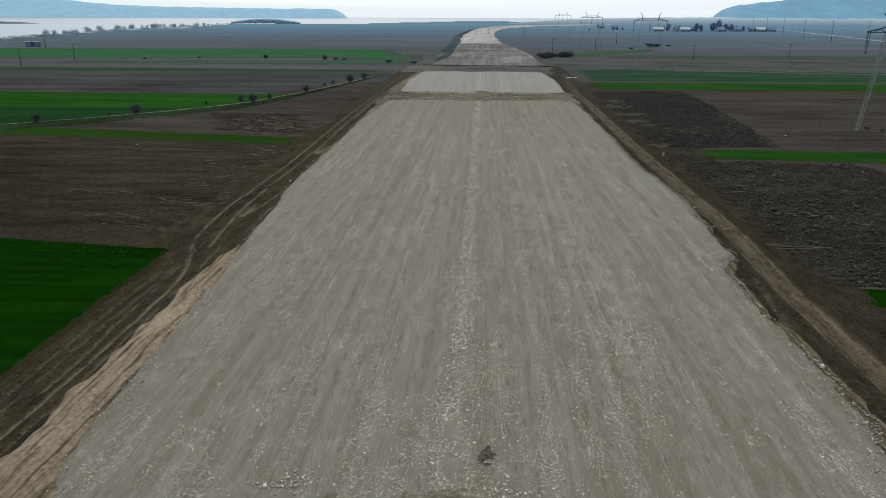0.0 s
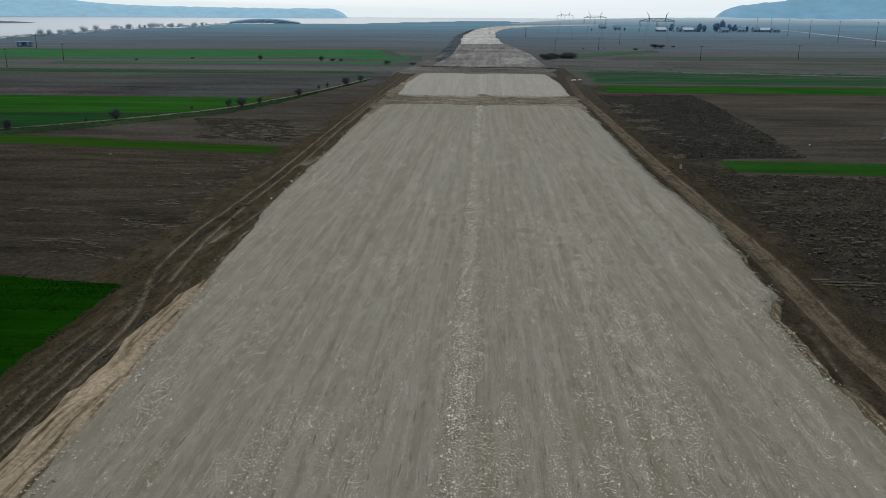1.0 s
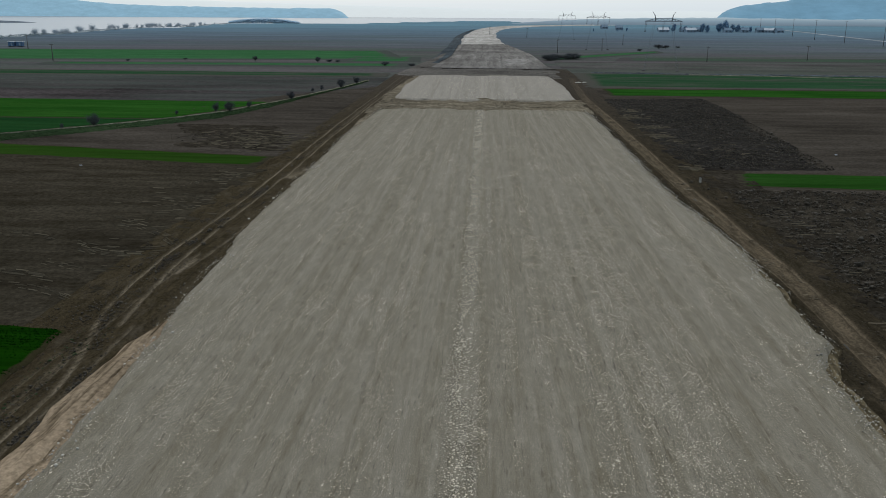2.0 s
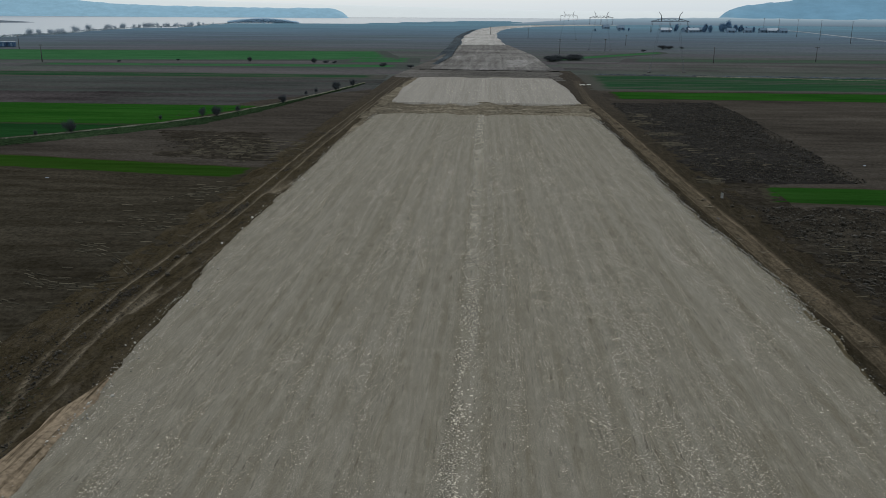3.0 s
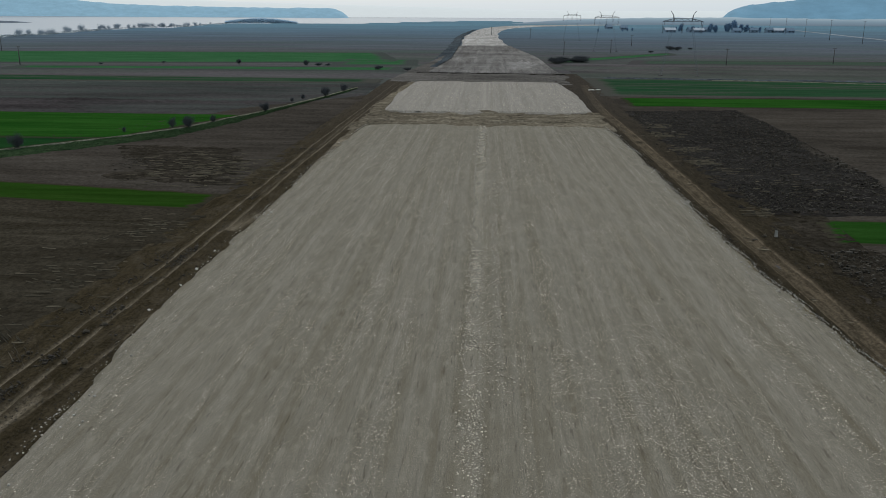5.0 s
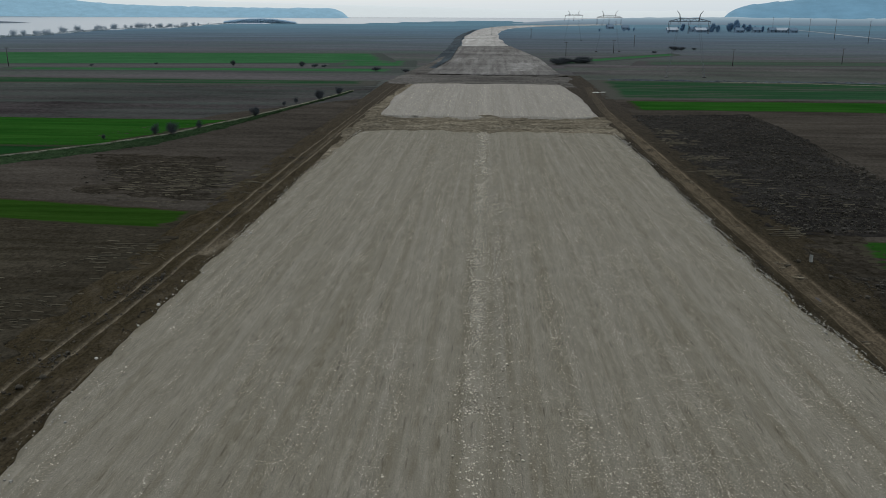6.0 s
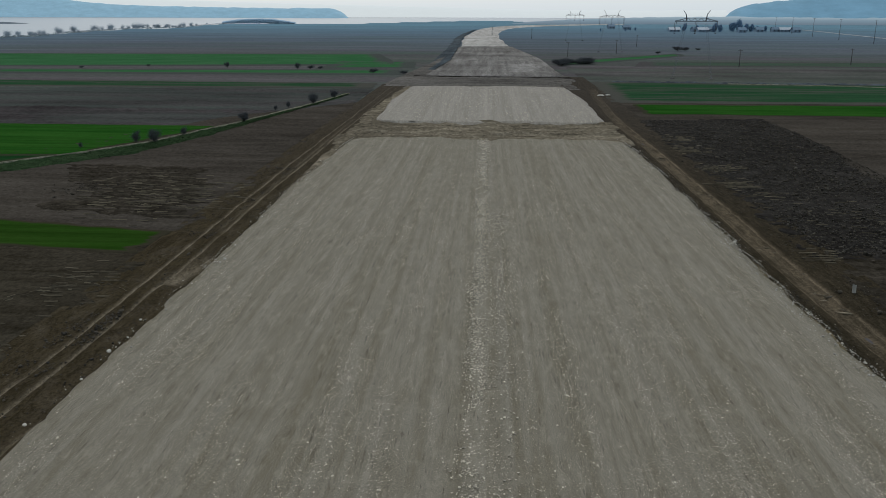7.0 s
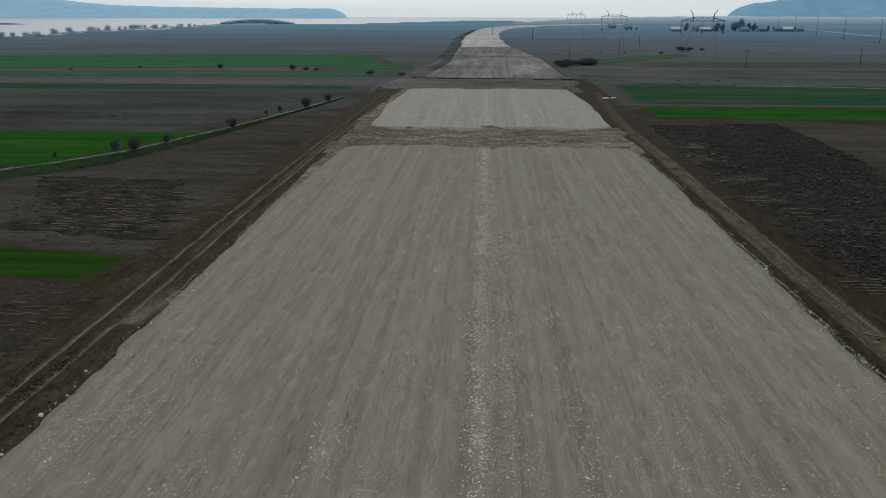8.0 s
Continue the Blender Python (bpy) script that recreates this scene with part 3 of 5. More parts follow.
RIGHT = ((-80, 21.0), (36, 21.2), (40, 21.7), (45, 22.0), (50, 21.9), (55, 21.7), (61, 21.6), (66.4, 21.7), (68.5, 22.3), (71, 23.4), (79, 23.7), (86, 23.9), (100, 23.9), (116, 22.8), (132, 22.9), (158, 23.0), (190, 23.0), (203, 22.4))
platform("road", -60, 202.5, LEFT, RIGHT, 0.0, -0.62, M_GRAVEL, "rolled grey crushed-stone road platform with wheel lanes", (0.4, 0.8), 5.0, 2.2, 0.07)
platform("road_slab", 223.5, 301, ((223, -21.2), (260, -22.4), (301, -21.0)), ((223, 22.4), (260, 23.4), (301, 21.4)), -0.02, -0.62, M_GRAVEL_FAR, "second rolled stone section beyond a gap of bare earth", (0.6, 1.0), 4.0, 0.0)
platform("road_base", 345, 577, ((345, -20.3), (431, -15.7), (560, -17.0), (577, -16.5)), ((345, 25.4), (374, 24.3), (410, 24.3), (445, 23.4), (577, 14.2)), -0.2, -0.62, M_SUBSOIL, "bladed brown-grey roadbed awaiting stone", (0.8, 2.0), 4.0)


def far_road():
    line = ((576, -1.0, 15.6), (660, -3.5, 15.0), (780, -5.5, 14.0), (900, -3.0, 14.5), (1000, 0.5, 14.5), (1100, 8.0, 16.0), (1200, 24.0, 20.0), (1300, 56.0, 26.0), (1390, 110.0, 32.0), (1470, 190.0, 30.0))
    y = np.linspace(576, 1470, 180)
    x, w = np.interp(y, [p[0] for p in line], [p[1] for p in line]), np.interp(y, [p[0] for p in line], [p[2] for p in line])
    u = np.linspace(-1, 1, 14)
    X = x[:, None] + u * (w + 1.2 * hash_noise(y * 0, y, 0.04, 51))[:, None]
    Y = np.repeat(y[:, None], 14, 1)
    Z = -0.15 + 0.05 * hash_noise(X, Y, 0.2, 52)
    Z[:, (0, -1)] = -0.85
    return sheet("road_far", X, Y, Z, M_PALE, "pale sandy gravel road curving away", "road")


far_road()

# grassy side slope of the far embankment, coloured dark for its shade
vy, vu = np.meshgrid(np.linspace(372, 1040, 160), np.linspace(0, 1, 8), indexing="ij")
vx = np.interp(vy, (372, 431, 560, 577, 660, 780, 900, 1000, 1040), (-18.8, -15.9, -17.0, -17.2, -18.6, -19.6, -17.6, -14.2, -12.0)) - vu * (np.interp(vy, (372, 420, 560, 800, 1040), (4.5, 7.5, 7.0, 7.0, 5.0)) + 0.8 * hash_noise(vy * 0, vy, 0.05, 53))
sheet("embankment_slope", vx, vy, -0.12 - 0.72 * vu - 0.7 * (vy < 373) + 0.05 * hash_noise(vx, vy, 0.3, 54), M_SLOPE, "grassy side slope of the far embankment, shade put into its colour", "slope")
# pale gravel spilled over the roadbed
gx, gy = np.meshgrid(np.linspace(6, 23, 90), np.linspace(356, 420, 110))
spill = np.exp(-((gx - 14.5 - 1.5 * hash_noise(gx * 0, gy, 0.1, 55)) / 4.2) ** 2 - ((gy - 386) / 18) ** 2)
sheet("gravel_spill", gx, gy, -0.13 + 0.26 * (spill - 0.5) + 0.07 * hash_noise(gx, gy * 0.5, 0.5, 56) + 0.05 * hash_noise(gx, gy, 1.4, 57), M_SPILL, "pale gravel spilled over the roadbed", "gravel")

# bare earth between and around the road sections
bu, by = np.meshgrid(np.linspace(-1, 1, 170), np.linspace(198, 228, 80))
bx = 0.0 + bu * (24.6 + 1.1 * hash_noise(by * 0 + 3 * np.sign(bu), by, 0.25, 60))
bz = -0.34 + 0.20 * hash_noise(bx, by, 0.35, 61) + 0.14 * hash_noise(bx, by, 1.0, 62) - 0.34 * np.exp(-((by - 210 - 1.2 * hash_noise(bx, by * 0, 0.15, 63)) / 0.8) ** 2)
bz += 0.80 * np.exp(-((bx - 0.6) / 2.0) ** 2 - ((by - 223.6) / 1.6) ** 2) + 0.45 * np.exp(-((bx + 23) / 1.6) ** 2 - ((by - 206) / 4.0) ** 2)
bz = np.where((by > 223.2) & (np.abs(bx - 0.6) > 2.5) | (by < 202.5), np.minimum(bz, -0.1), bz)
bz = np.where((by > 219) & (by < 226), np.maximum(bz, -0.42), bz)
bz = np.where((np.abs(bu) > 0.985) | (by > 227.5) | (by < 198.6), -0.9, bz)
sheet("earth_band", bx, by, bz, M_BAND, "tan loose earth crossing between stone sections", "bare earth")
su_, sv_ = np.meshgrid(np.linspace(0, 1, 16), np.linspace(150, 304, 150))
shx = np.interp(sv_, (150, 175, 200, 215, 240, 304), (-22.8, -22.6, -21.0, -20.8, -22.0, -21.0)) - su_ * np.interp(sv_, (150, 180, 205, 230, 304), (0.6, 1.8, 4.6, 4.0, 2.8))
shz = -0.42 + 0.14 * hash_noise(shx, sv_, 0.5, 87) + 0.09 * hash_noise(shx, sv_, 1.4, 88) + 0.3 * np.exp(-((sv_ - 205) / 5) ** 2) * su_ - 0.35 * su_**4
sheet("earth_shoulder", shx, sv_, shz, M_BAND, "tan earth shoulder beside the stone sections", "bare earth")
bu, by = np.meshgrid(np.linspace(-1, 1, 100), np.linspace(298, 348, 70))
bx = 1.0 + bu * (25.5 + 2.0 * hash_noise(by * 0 + 3 * np.sign(bu), by, 0.15, 68))
bz = -0.5 + 0.14 * hash_noise(bx, by, 0.3, 64) + 0.08 * hash_noise(bx, by, 1.0, 65)
bz = np.where((np.abs(bu) > 0.985) | (by < 298.5), -0.95, bz)
sheet("earth_gap", bx, by, bz, M_GAP, "dark brown bare earth beyond the stone section", "bare earth")
bx, by = np.meshgrid(np.linspace(-24, 27, 110), np.linspace(-1, 1, 7))
sheet("culvert_ditch", bx, 341 + by * (1.7 + 0.5 * hash_noise(bx, bx * 0, 0.2, 66)) - 0.09 * bx, -0.30 + 0.06 * hash_noise(bx, by * 3, 0.7, 67) - 0.4 * np.abs(by), M_DITCH, "black drainage ditch bank across the roadbed", "ditch")


def between_line(y, pts):
    return np.interp(y, [p[0] for p in pts], [p[1] for p in pts])


def track(name, x0, x1, y0, y1, ruts, material, label, z=-0.60):
    """A strip of bare soil beside the road, with wheel ruts along given lines."""
    nx, ny = int((x1 - x0) / 0.1), int((y1 - y0) / 0.9)
    X, Y = np.meshgrid(np.linspace(x0, x1, nx), np.linspace(y0, y1, ny))
    Z = z + 0.06 * hash_noise(X, Y, 0.45, 71) + 0.05 * hash_noise(X, Y, 1.4, 72) + 0.03 * hash_noise(X, Y * 0.1, 2.0, 73)
    wear = np.zeros_like(X)
    for pts, width, strong in ruts:
        line = np.interp(Y[:, 0], [p[0] for p in pts], [p[1] for p in pts])
        line = np.convolve(np.pad(line, 9, mode="edge"), np.hanning(21)[1:-1] / np.hanning(21).sum(), mode="valid")[: len(line)]
        c = line[:, None] + 0.14 * hash_noise(X * 0, Y, 0.1, 74 + width) + 0.05 * hash_noise(X * 0, Y, 0.5, 75)
        d = np.exp(-((X - c) / width) ** 2)
        inside = (Y >= pts[0][0]) & (Y <= pts[-1][0])
        Z = Z - 0.10 * d * inside + 0.05 * np.exp(-((np.abs(X - c) - 2.0 * width) / (0.6 * width)) ** 2) * inside
        wear = np.maximum(wear, d * inside * strong * np.clip((300 - Y) / 110, 0.4, 1))
    Z[:, (0, -1)] = -0.9
    ob = sheet(name, X, Y, Z, material, label, "dirt track", wear=wear)
    # grows with y; greys the far soil in place of haze
    ob.data.attributes.new("dry", "FLOAT", "POINT").data.foreach_set("value", np.clip((Y - 140) / 120, 0, 1).astype(np.float32).ravel())
    return ob


left_a = ((-60, -23.3), (36, -23.2), (54, -23.1), (63, -23.2), (68, -24.2), (74, -26.4), (82, -26.8), (88, -27.3), (99, -26.9), (114, -26.6), (126, -26.7), (141, -26.9), (163, -27.2), (200, -27.3), (226, -27.2), (300, -27.0), (350, -24.5), (470, -19))
left_b = ((72, -23.8), (77, -24.5), (84, -25.2), (95, -25.5), (105, -25.4), (121, -25.3), (131, -25.1), (145, -25.3), (200, -25.5), (300, -25.3))
left_c = ((-60, -25.0), (60, -24.9), (75, -25.0), (90, -24.4))
left_e = ((42, -23.9), (45, -23.6), (54, -24.3), (61, -24.3), (70, -24.9))
left_d = ((86, -23.7), (94, -23.4), (103, -23.0))
track("dirt_track_1", -30.6, -16.5, -60, 312, [(left_a, 0.13, 0.95), (left_b, 0.15, 0.8), (left_c, 0.14, 0.4), (left_d, 0.15, 0.55), (left_e, 0.14, 0.5), (((84, -24.7), (86, -24.3), (88.5, -23.9)), 0.42, 0.85), (((125.5, -25.0), (129, -24.4), (133, -23.4)), 0.85, 0.62), (tuple((y, x - 1.1) for y, x in LEFT if y > 68), 0.5, 0.10), (((-60, -21.9), (60, -22.4), (72, -23.0)), 0.15, 0.45), (((-60, -25.9), (68, -25.7)), 0.15, 0.35), (((144, -26.0), (200, -26.2), (230, -26.3)), 0.3, 0.3)], M_TRACK_L, "dark earth track with pale wheel ruts beside the road")
right_a = ((-60, 24.6), (48, 24.8), (60, 24.7), (66, 24.8), (72, 25.2), (85, 25.6), (97, 25.3), (128, 25.0), (140, 24.9), (156, 25.2), (204, 25.2), (225, 24.9), (245, 25.4), (275, 26.8), (300, 28.2))
right_b = tuple((y, x + 1.7) for y, x in right_a)
right_c = ((-60, 22.3), (38, 22.3), (50, 22.5), (60, 23.3), (66, 24.0))
track("dirt_track_2", 20.5, 31.6, -60, 345, [(right_a, 0.14, 0.7), (right_b, 0.15, 0.95), (right_c, 0.3, 0.4), (tuple((y, x + 0.5) for y, x in right_a), 0.6, 0.55), (tuple((y, x + 1.1) for y, x in right_a), 0.6, 0.62), (((44, 26.2), (52, 26.1), (60, 26.2)), 0.34, 0.95), (((54, 24.8), (63, 24.7)), 0.2, 0.95), (((65, 24.7), (66.5, 25.8)), 0.3, 0.8), (((70, 25.0), (73, 25.3)), 0.3, 0.8)], M_TRACK_R, "brown earth haul track with worn dusty ruts")

# earth shoulder feathering out from the near right edge
ry, ru = np.meshgrid(np.linspace(-60, 150, 280), np.linspace(0, 1, 12), indexing="ij")
rx = between_line(ry, RIGHT) + edge_wave(ry, 35) - 0.45 + ru * (np.interp(ry, (-60, 60, 72, 150), (1.9, 1.9, 1.35, 1.1)) + 0.25 * hash_noise(ry * 0, ry, 0.3, 97))
rz = -0.20 - 0.42 * ru**0.9 + 0.06 * hash_noise(rx, ry, 0.9, 98) + 0.04 * hash_noise(rx, ry, 2.2, 99) - 0.3 * (ru > 0.99)
sheet("earth_shoulder", rx, ry, rz, M_SHOULDER, "olive-brown earth shoulder beside the stone edge", "bare earth")

# sandy bank along the near left edge
sy, su = np.meshgrid(np.linspace(-60, 74, 170), np.linspace(0, 1, 22), indexing="ij")
inner = np.interp(sy, [p[0] for p in LEFT], [p[1] for p in LEFT]) + 0.1
width = np.interp(sy, (-60, 28, 36, 50, 60, 68, 74), (3.4, 4.1, 3.6, 3.3, 2.7, 1.9, 0.2)) * (1 + 0.07 * hash_noise(sy, sy * 0, 0.5, 81))
sx = inner - su * width + 0.2 * hash_noise(sy, su * 4, 0.8, 82) * su
sz = -0.50 + 0.30 * np.sin(np.clip(su * 1.05, 0, 1) * math.pi) ** 0.7 + 0.09 * hash_noise(sx, sy, 0.9, 83) + 0.06 * hash_noise(sx * 2, sy * 0.5, 1.2, 84)
sz[:, -1] = -0.8
sheet("sand_bank", sx, sy, sz, M_SAND, "raw tan sandy clay bank with blade marks", "earth bank")

# bare patches where the stone runs out
ex, ey = np.meshgrid(np.linspace(-9, 5, 130), np.linspace(24.0, 33, 80))
spot = np.maximum(np.exp(-((ex - 0.1) / 1.3) ** 2 - ((ey - 30.3) / 1.2) ** 2), np.exp(-((ex + 5.2) / 1.2) ** 2 - ((ey - 29.8) / 1.0) ** 2))
ez = 0.10 + 0.40 * (spot - 0.5) + 0.07 * hash_noise(ex, ey, 1.3, 85) + 0.04 * hash_noise(ex, ey, 3.0, 86)
sheet("earth_patch", ex, ey, ez, M_BAND, "bare tan earth breaking through the stone", "bare earth")

hx, hy = np.meshgrid(np.linspace(1.0, 2.7, 40), np.linspace(33.4, 36.2, 60))
# hole drawn as a dark patch that rises just above the platform
hollow = np.exp(-((hx - 1.8 - 0.1 * (hy - 34.8)) / 0.34) ** 2 - ((hy - 34.8) / 0.75) ** 2)
sheet("stony_hollow", hx, hy, -0.10 + 0.20 * hollow + 0.12 * hash_noise(hx, hy, 3.0, 89) + 0.06 * hash_noise(hx, hy, 7.0, 90), M_DARKSPOT, "dark stony spot in the platform", "bare earth")

# ---------------- fields ----------------
field("field_1", (-26.6, -60), (-27.0, 71.4), (-170, 94), (-170, -60), (0.7, 0.7), M_CROP_DARK, "dense dark green young wheat field", z=-0.45, relief=0.03, ragged=0.3)
field("field_2", (-29.2, 71.6), (-29.6, 136.5), (-150, 154), (-150, 92), (0.45, 0.45), M_FALLOW, "dark brown fallow field with faint furrows", relief=0.06, furrow=0.03, z=-0.62, ragged=1.5)
field("field_3", (-31.2, 133.6), (-29.4, 141.8), (-105, 156), (-105, 144.5), (0.5, 0.4), M_CROP_OLIVE, "narrow strip of yellowish green wheat", relief=0.03, z=-0.56, ragged=1.0)
field("field_4", (-29.3, 140.0), (-30.3, 262), (-50, 235), (-92, 149), (0.6, 0.6), M_FALLOW_PALE, "mauve-brown fallow field beside a grassy path", relief=0.05, furrow=0.02, z=-0.63, ragged=1.3)
field("field_22", (-30.5, 146), (-38.5, 176), (-56, 177), (-47, 150), (0.4, 0.4), M_TURNED, "dark turned patch in the fallow field", relief=0.09, furrow=0.06, z=-0.60, ragged=2.2, outer=1.2)
field("field_5", (-62.0, 184), (-49.0, 218), (-340, 228), (-340, 180), (1.2, 0.8), M_CROP, "bright green wheat field", relief=0.03)
field("field_6", (-96, 146), (-61.0, 185), (-340, 183.5), (-340, 143), (1.0, 0.6), M_CROP_MID, "darker green wheat field", relief=0.04)
field("field_7", (-30.8, 214), (-31.0, 297), (-345, 297), (-345, 224), (1.5, 1.0), M_MEADOW, "dull brown winter meadow", relief=0.05, z=-0.68)
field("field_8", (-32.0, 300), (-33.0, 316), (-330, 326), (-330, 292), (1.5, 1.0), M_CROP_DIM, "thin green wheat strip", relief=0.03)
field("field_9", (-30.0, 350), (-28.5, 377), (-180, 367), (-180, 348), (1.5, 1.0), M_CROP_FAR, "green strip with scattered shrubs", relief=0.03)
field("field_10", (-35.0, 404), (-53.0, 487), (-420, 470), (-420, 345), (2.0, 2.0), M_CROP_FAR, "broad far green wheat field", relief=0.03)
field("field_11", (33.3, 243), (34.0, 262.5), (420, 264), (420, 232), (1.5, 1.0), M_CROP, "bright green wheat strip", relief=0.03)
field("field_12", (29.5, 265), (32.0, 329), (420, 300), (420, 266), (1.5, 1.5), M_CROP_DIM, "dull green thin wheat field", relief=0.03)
field("field_13", (32.8, 124.8), (35.2, 134.6), (210, 126), (210, 107), (0.8, 0.6), M_CROP_THIN, "narrow green wheat strip between ploughed fields", relief=0.03, ragged=0.35)
field("field_14", (30.6, 57.0), (31.0, 63.8), (150, 60), (150, 45), (0.6, 0.6), M_CROP_DARK, "dark green strip of wheat", relief=0.03)
field("field_15", (29.2, 135.5), (30.4, 233), (56.8, 237), (49.0, 136.5), (0.4, 0.5), M_PLOUGH, "dark freshly ploughed cloddy field", z=-0.58, relief=0.13, furrow=0.09, outer=0.5)
field("field_16", (29.0, 64.5), (30.5, 125), (57, 119), (54, 62), (0.35, 0.4), M_TURNED, "dark freshly ploughed cloddy field", z=-0.56, relief=0.14, furrow=0.10, outer=0.8)
field("field_18", (28.8, 121), (29.2, 139), (37.5, 138), (36, 119), (0.35, 0.4), M_TURNED, "dark trampled soil at the end of the wheat strip", z=-0.605, relief=0.07, furrow=0.02)
field("field_17", (29.0, 50), (29.6, 269), (420, 266), (420, 40), (0.9, 0.9), M_FALLOW_PALE, "flat brown harrowed field", relief=0.03, z=-0.68)
field("field_19", (29.5, -60), (30.4, 56), (160, 44), (160, -60), (0.8, 0.8), M_TURNED, "dark ploughed soil beside the track", relief=0.10, furrow=0.06, z=-0.58)
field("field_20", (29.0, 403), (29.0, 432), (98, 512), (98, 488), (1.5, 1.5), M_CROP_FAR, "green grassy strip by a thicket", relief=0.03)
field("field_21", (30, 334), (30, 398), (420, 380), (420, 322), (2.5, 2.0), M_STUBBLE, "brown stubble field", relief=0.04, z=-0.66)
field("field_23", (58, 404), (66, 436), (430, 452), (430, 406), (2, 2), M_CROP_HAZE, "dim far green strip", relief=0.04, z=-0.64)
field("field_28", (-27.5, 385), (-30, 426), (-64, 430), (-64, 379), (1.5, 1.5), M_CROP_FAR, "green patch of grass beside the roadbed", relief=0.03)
field("hedge_bank", (38, 325.5), (38, 328.0), (300, 307.0), (300, 304.5), (1.0, 0.5), M_SLOPE, "dark overgrown ditch along the field edge", relief=0.25, z=-0.4)

field("roadside_earth", (-15.5, 306), (-15, 470), (-20.5, 470), (-30.5, 306), (0.8, 1.0), M_GAP, "brown bladed earth beside the roadbed", z=-0.5, relief=0.05)

# grassy path with shrubs between the left fields
VERGE_R = ((136, -95), (150, -81), (174, -61), (186, -52.8), (208, -46.9), (235, -42.6), (262, -38), (282, -35.2))
FOOTPATH = ((136, -108), (150, -93), (170, -73), (186, -60.4), (197, -54.4), (221, -47.7), (250, -41.3), (282, -35.8))
py, pu = np.meshgrid(np.linspace(136, 282, 190), np.linspace(0, 1, 14), indexing="ij")
pr = np.interp(py, [p[0] for p in VERGE_R], [p[1] for p in VERGE_R]) + 0.5 * hash_noise(py * 0, py, 0.3, 91)
pl = np.interp(py, [p[0] for p in FOOTPATH], [p[1] for p in FOOTPATH]) - 1.0
px_ = pl + (pr - pl) * pu
sheet("grass_verge", px_, py, -0.48 + 0.10 * hash_noise(px_, py, 0.8, 92) + 0.06 * hash_noise(px_, py, 2.1, 94) - 0.4 * ((pu < 0.01) | (pu > 0.99)), M_VERGE, "rough green grass verge along a footpath", "grass")
fpy, fpu = np.meshgrid(np.linspace(150, 282, 150), np.linspace(-1, 1, 5), indexing="ij")
fpx = np.interp(fpy, [p[0] for p in FOOTPATH], [p[1] for p in FOOTPATH]) + 0.25 * hash_noise(fpy * 0, fpy, 0.2, 95) + fpu * 0.3
sheet("footpath", fpx, fpy, -0.33 + 0.03 * hash_noise(fpx, fpy, 0.8, 93) - 0.3 * (np.abs(fpu) > 0.99), M_PATH, "narrow pale trodden path", "path")
# pale track along the ditch
dy_, du_ = np.meshgrid(np.linspace(72, 150, 80), np.linspace(-1, 1, 4), indexing="ij")
sheet("field_lane", dy_, np.interp(dy_, (72, 97, 118, 150), (321.4, 317.0, 311.0, 306.5)) + du_ * 0.5, -0.42 + 0.03 * hash_noise(dy_, du_, 0.4, 96) - 0.3 * (np.abs(du_) > 0.99), M_PATH, "narrow pale lane along the ditch", "path")
# far country road on the plain
fy, fu = np.meshgrid(np.linspace(600, 1300, 60), np.linspace(-1, 1, 3), indexing="ij")
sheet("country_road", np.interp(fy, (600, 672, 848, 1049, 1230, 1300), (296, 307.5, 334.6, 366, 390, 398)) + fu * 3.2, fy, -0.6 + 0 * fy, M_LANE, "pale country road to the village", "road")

# ---------------- loose stones, clods, straw, blades ----------------


def between(y, pts):
    return np.interp(y, [p[0] for p in pts], [p[1] for p in pts])


def strewn(count, y0, y1):
    """y thinning out with distance."""
    return y0 + (y1 - y0) * RNG.random(count) ** 1.25


n = 900000
cy = strewn(n, 15, 170)
cl, cr = between(cy, LEFT) + 0.4, between(cy, RIGHT) - 0.4
cx = cl + (cr - cl) * RNG.random(n)
keep = RNG.random(n) < np.clip(0.15 + 0.50 * hash_noise(cx, cy * 0.012, 0.95, 101) + 0.45 * hash_noise(cx, cy * 0.13, 0.6, 102) + 0.65 * hash_noise(cx, cy * 0.14, 1.7, 106), 0, 1) * np.clip(1.35 - cy / 140, 0.08, 1) * np.clip((cy - 15) / 9, 0, 1)
cx, cy = cx[keep], cy[keep]
scatter("loose_chips", cx, cy, np.full(len(cx), 0.02), np.exp(RNG.normal(-3.05, 0.40, len(cx))), M_STONE, "pale loose limestone chips strewn over the platform", "stones", 0.55, 1.0, None)
n = 60000
cy = strewn(n, 15, 160)
cl, cr = between(cy, LEFT) + 0.4, between(cy, RIGHT) - 0.4
cx = cl + (cr - cl) * RNG.random(n)
keep = RNG.random(n) < 0.8 * np.clip(0.0 + 0.5 * hash_noise(cx, cy * 0.012, 0.95, 101) + 0.5 * hash_noise(cx, cy * 0.13, 0.6, 102) + 0.6 * hash_noise(cx, cy * 0.3, 1.9, 107), 0, 1) * np.clip(1.25 - cy / 125, 0, 1) * np.clip((cy - 15) / 9, 0, 1)
cx, cy = cx[keep], cy[keep]
scatter("coarse_stones", cx, cy, np.full(len(cx), 0.03), np.exp(RNG.normal(-2.35, 0.30, len(cx))), M_STONE, "coarser pale stones among the chips", "stones", 0.55, 1.0, None)
n = 40000
cy = 20 + 181 * RNG.random(n) ** 0.95
cx = -0.15 + 0.25 * hash_noise(cy * 0, cy, 0.15, 46) + RNG.normal(0, 0.36, n)
keep = RNG.random(n) < np.clip(0.46 + 0.38 * hash_noise(cx * 0, cy, 0.3, 103) + 0.35 * hash_noise(cx * 3, cy, 0.8, 105), 0.28, 1)
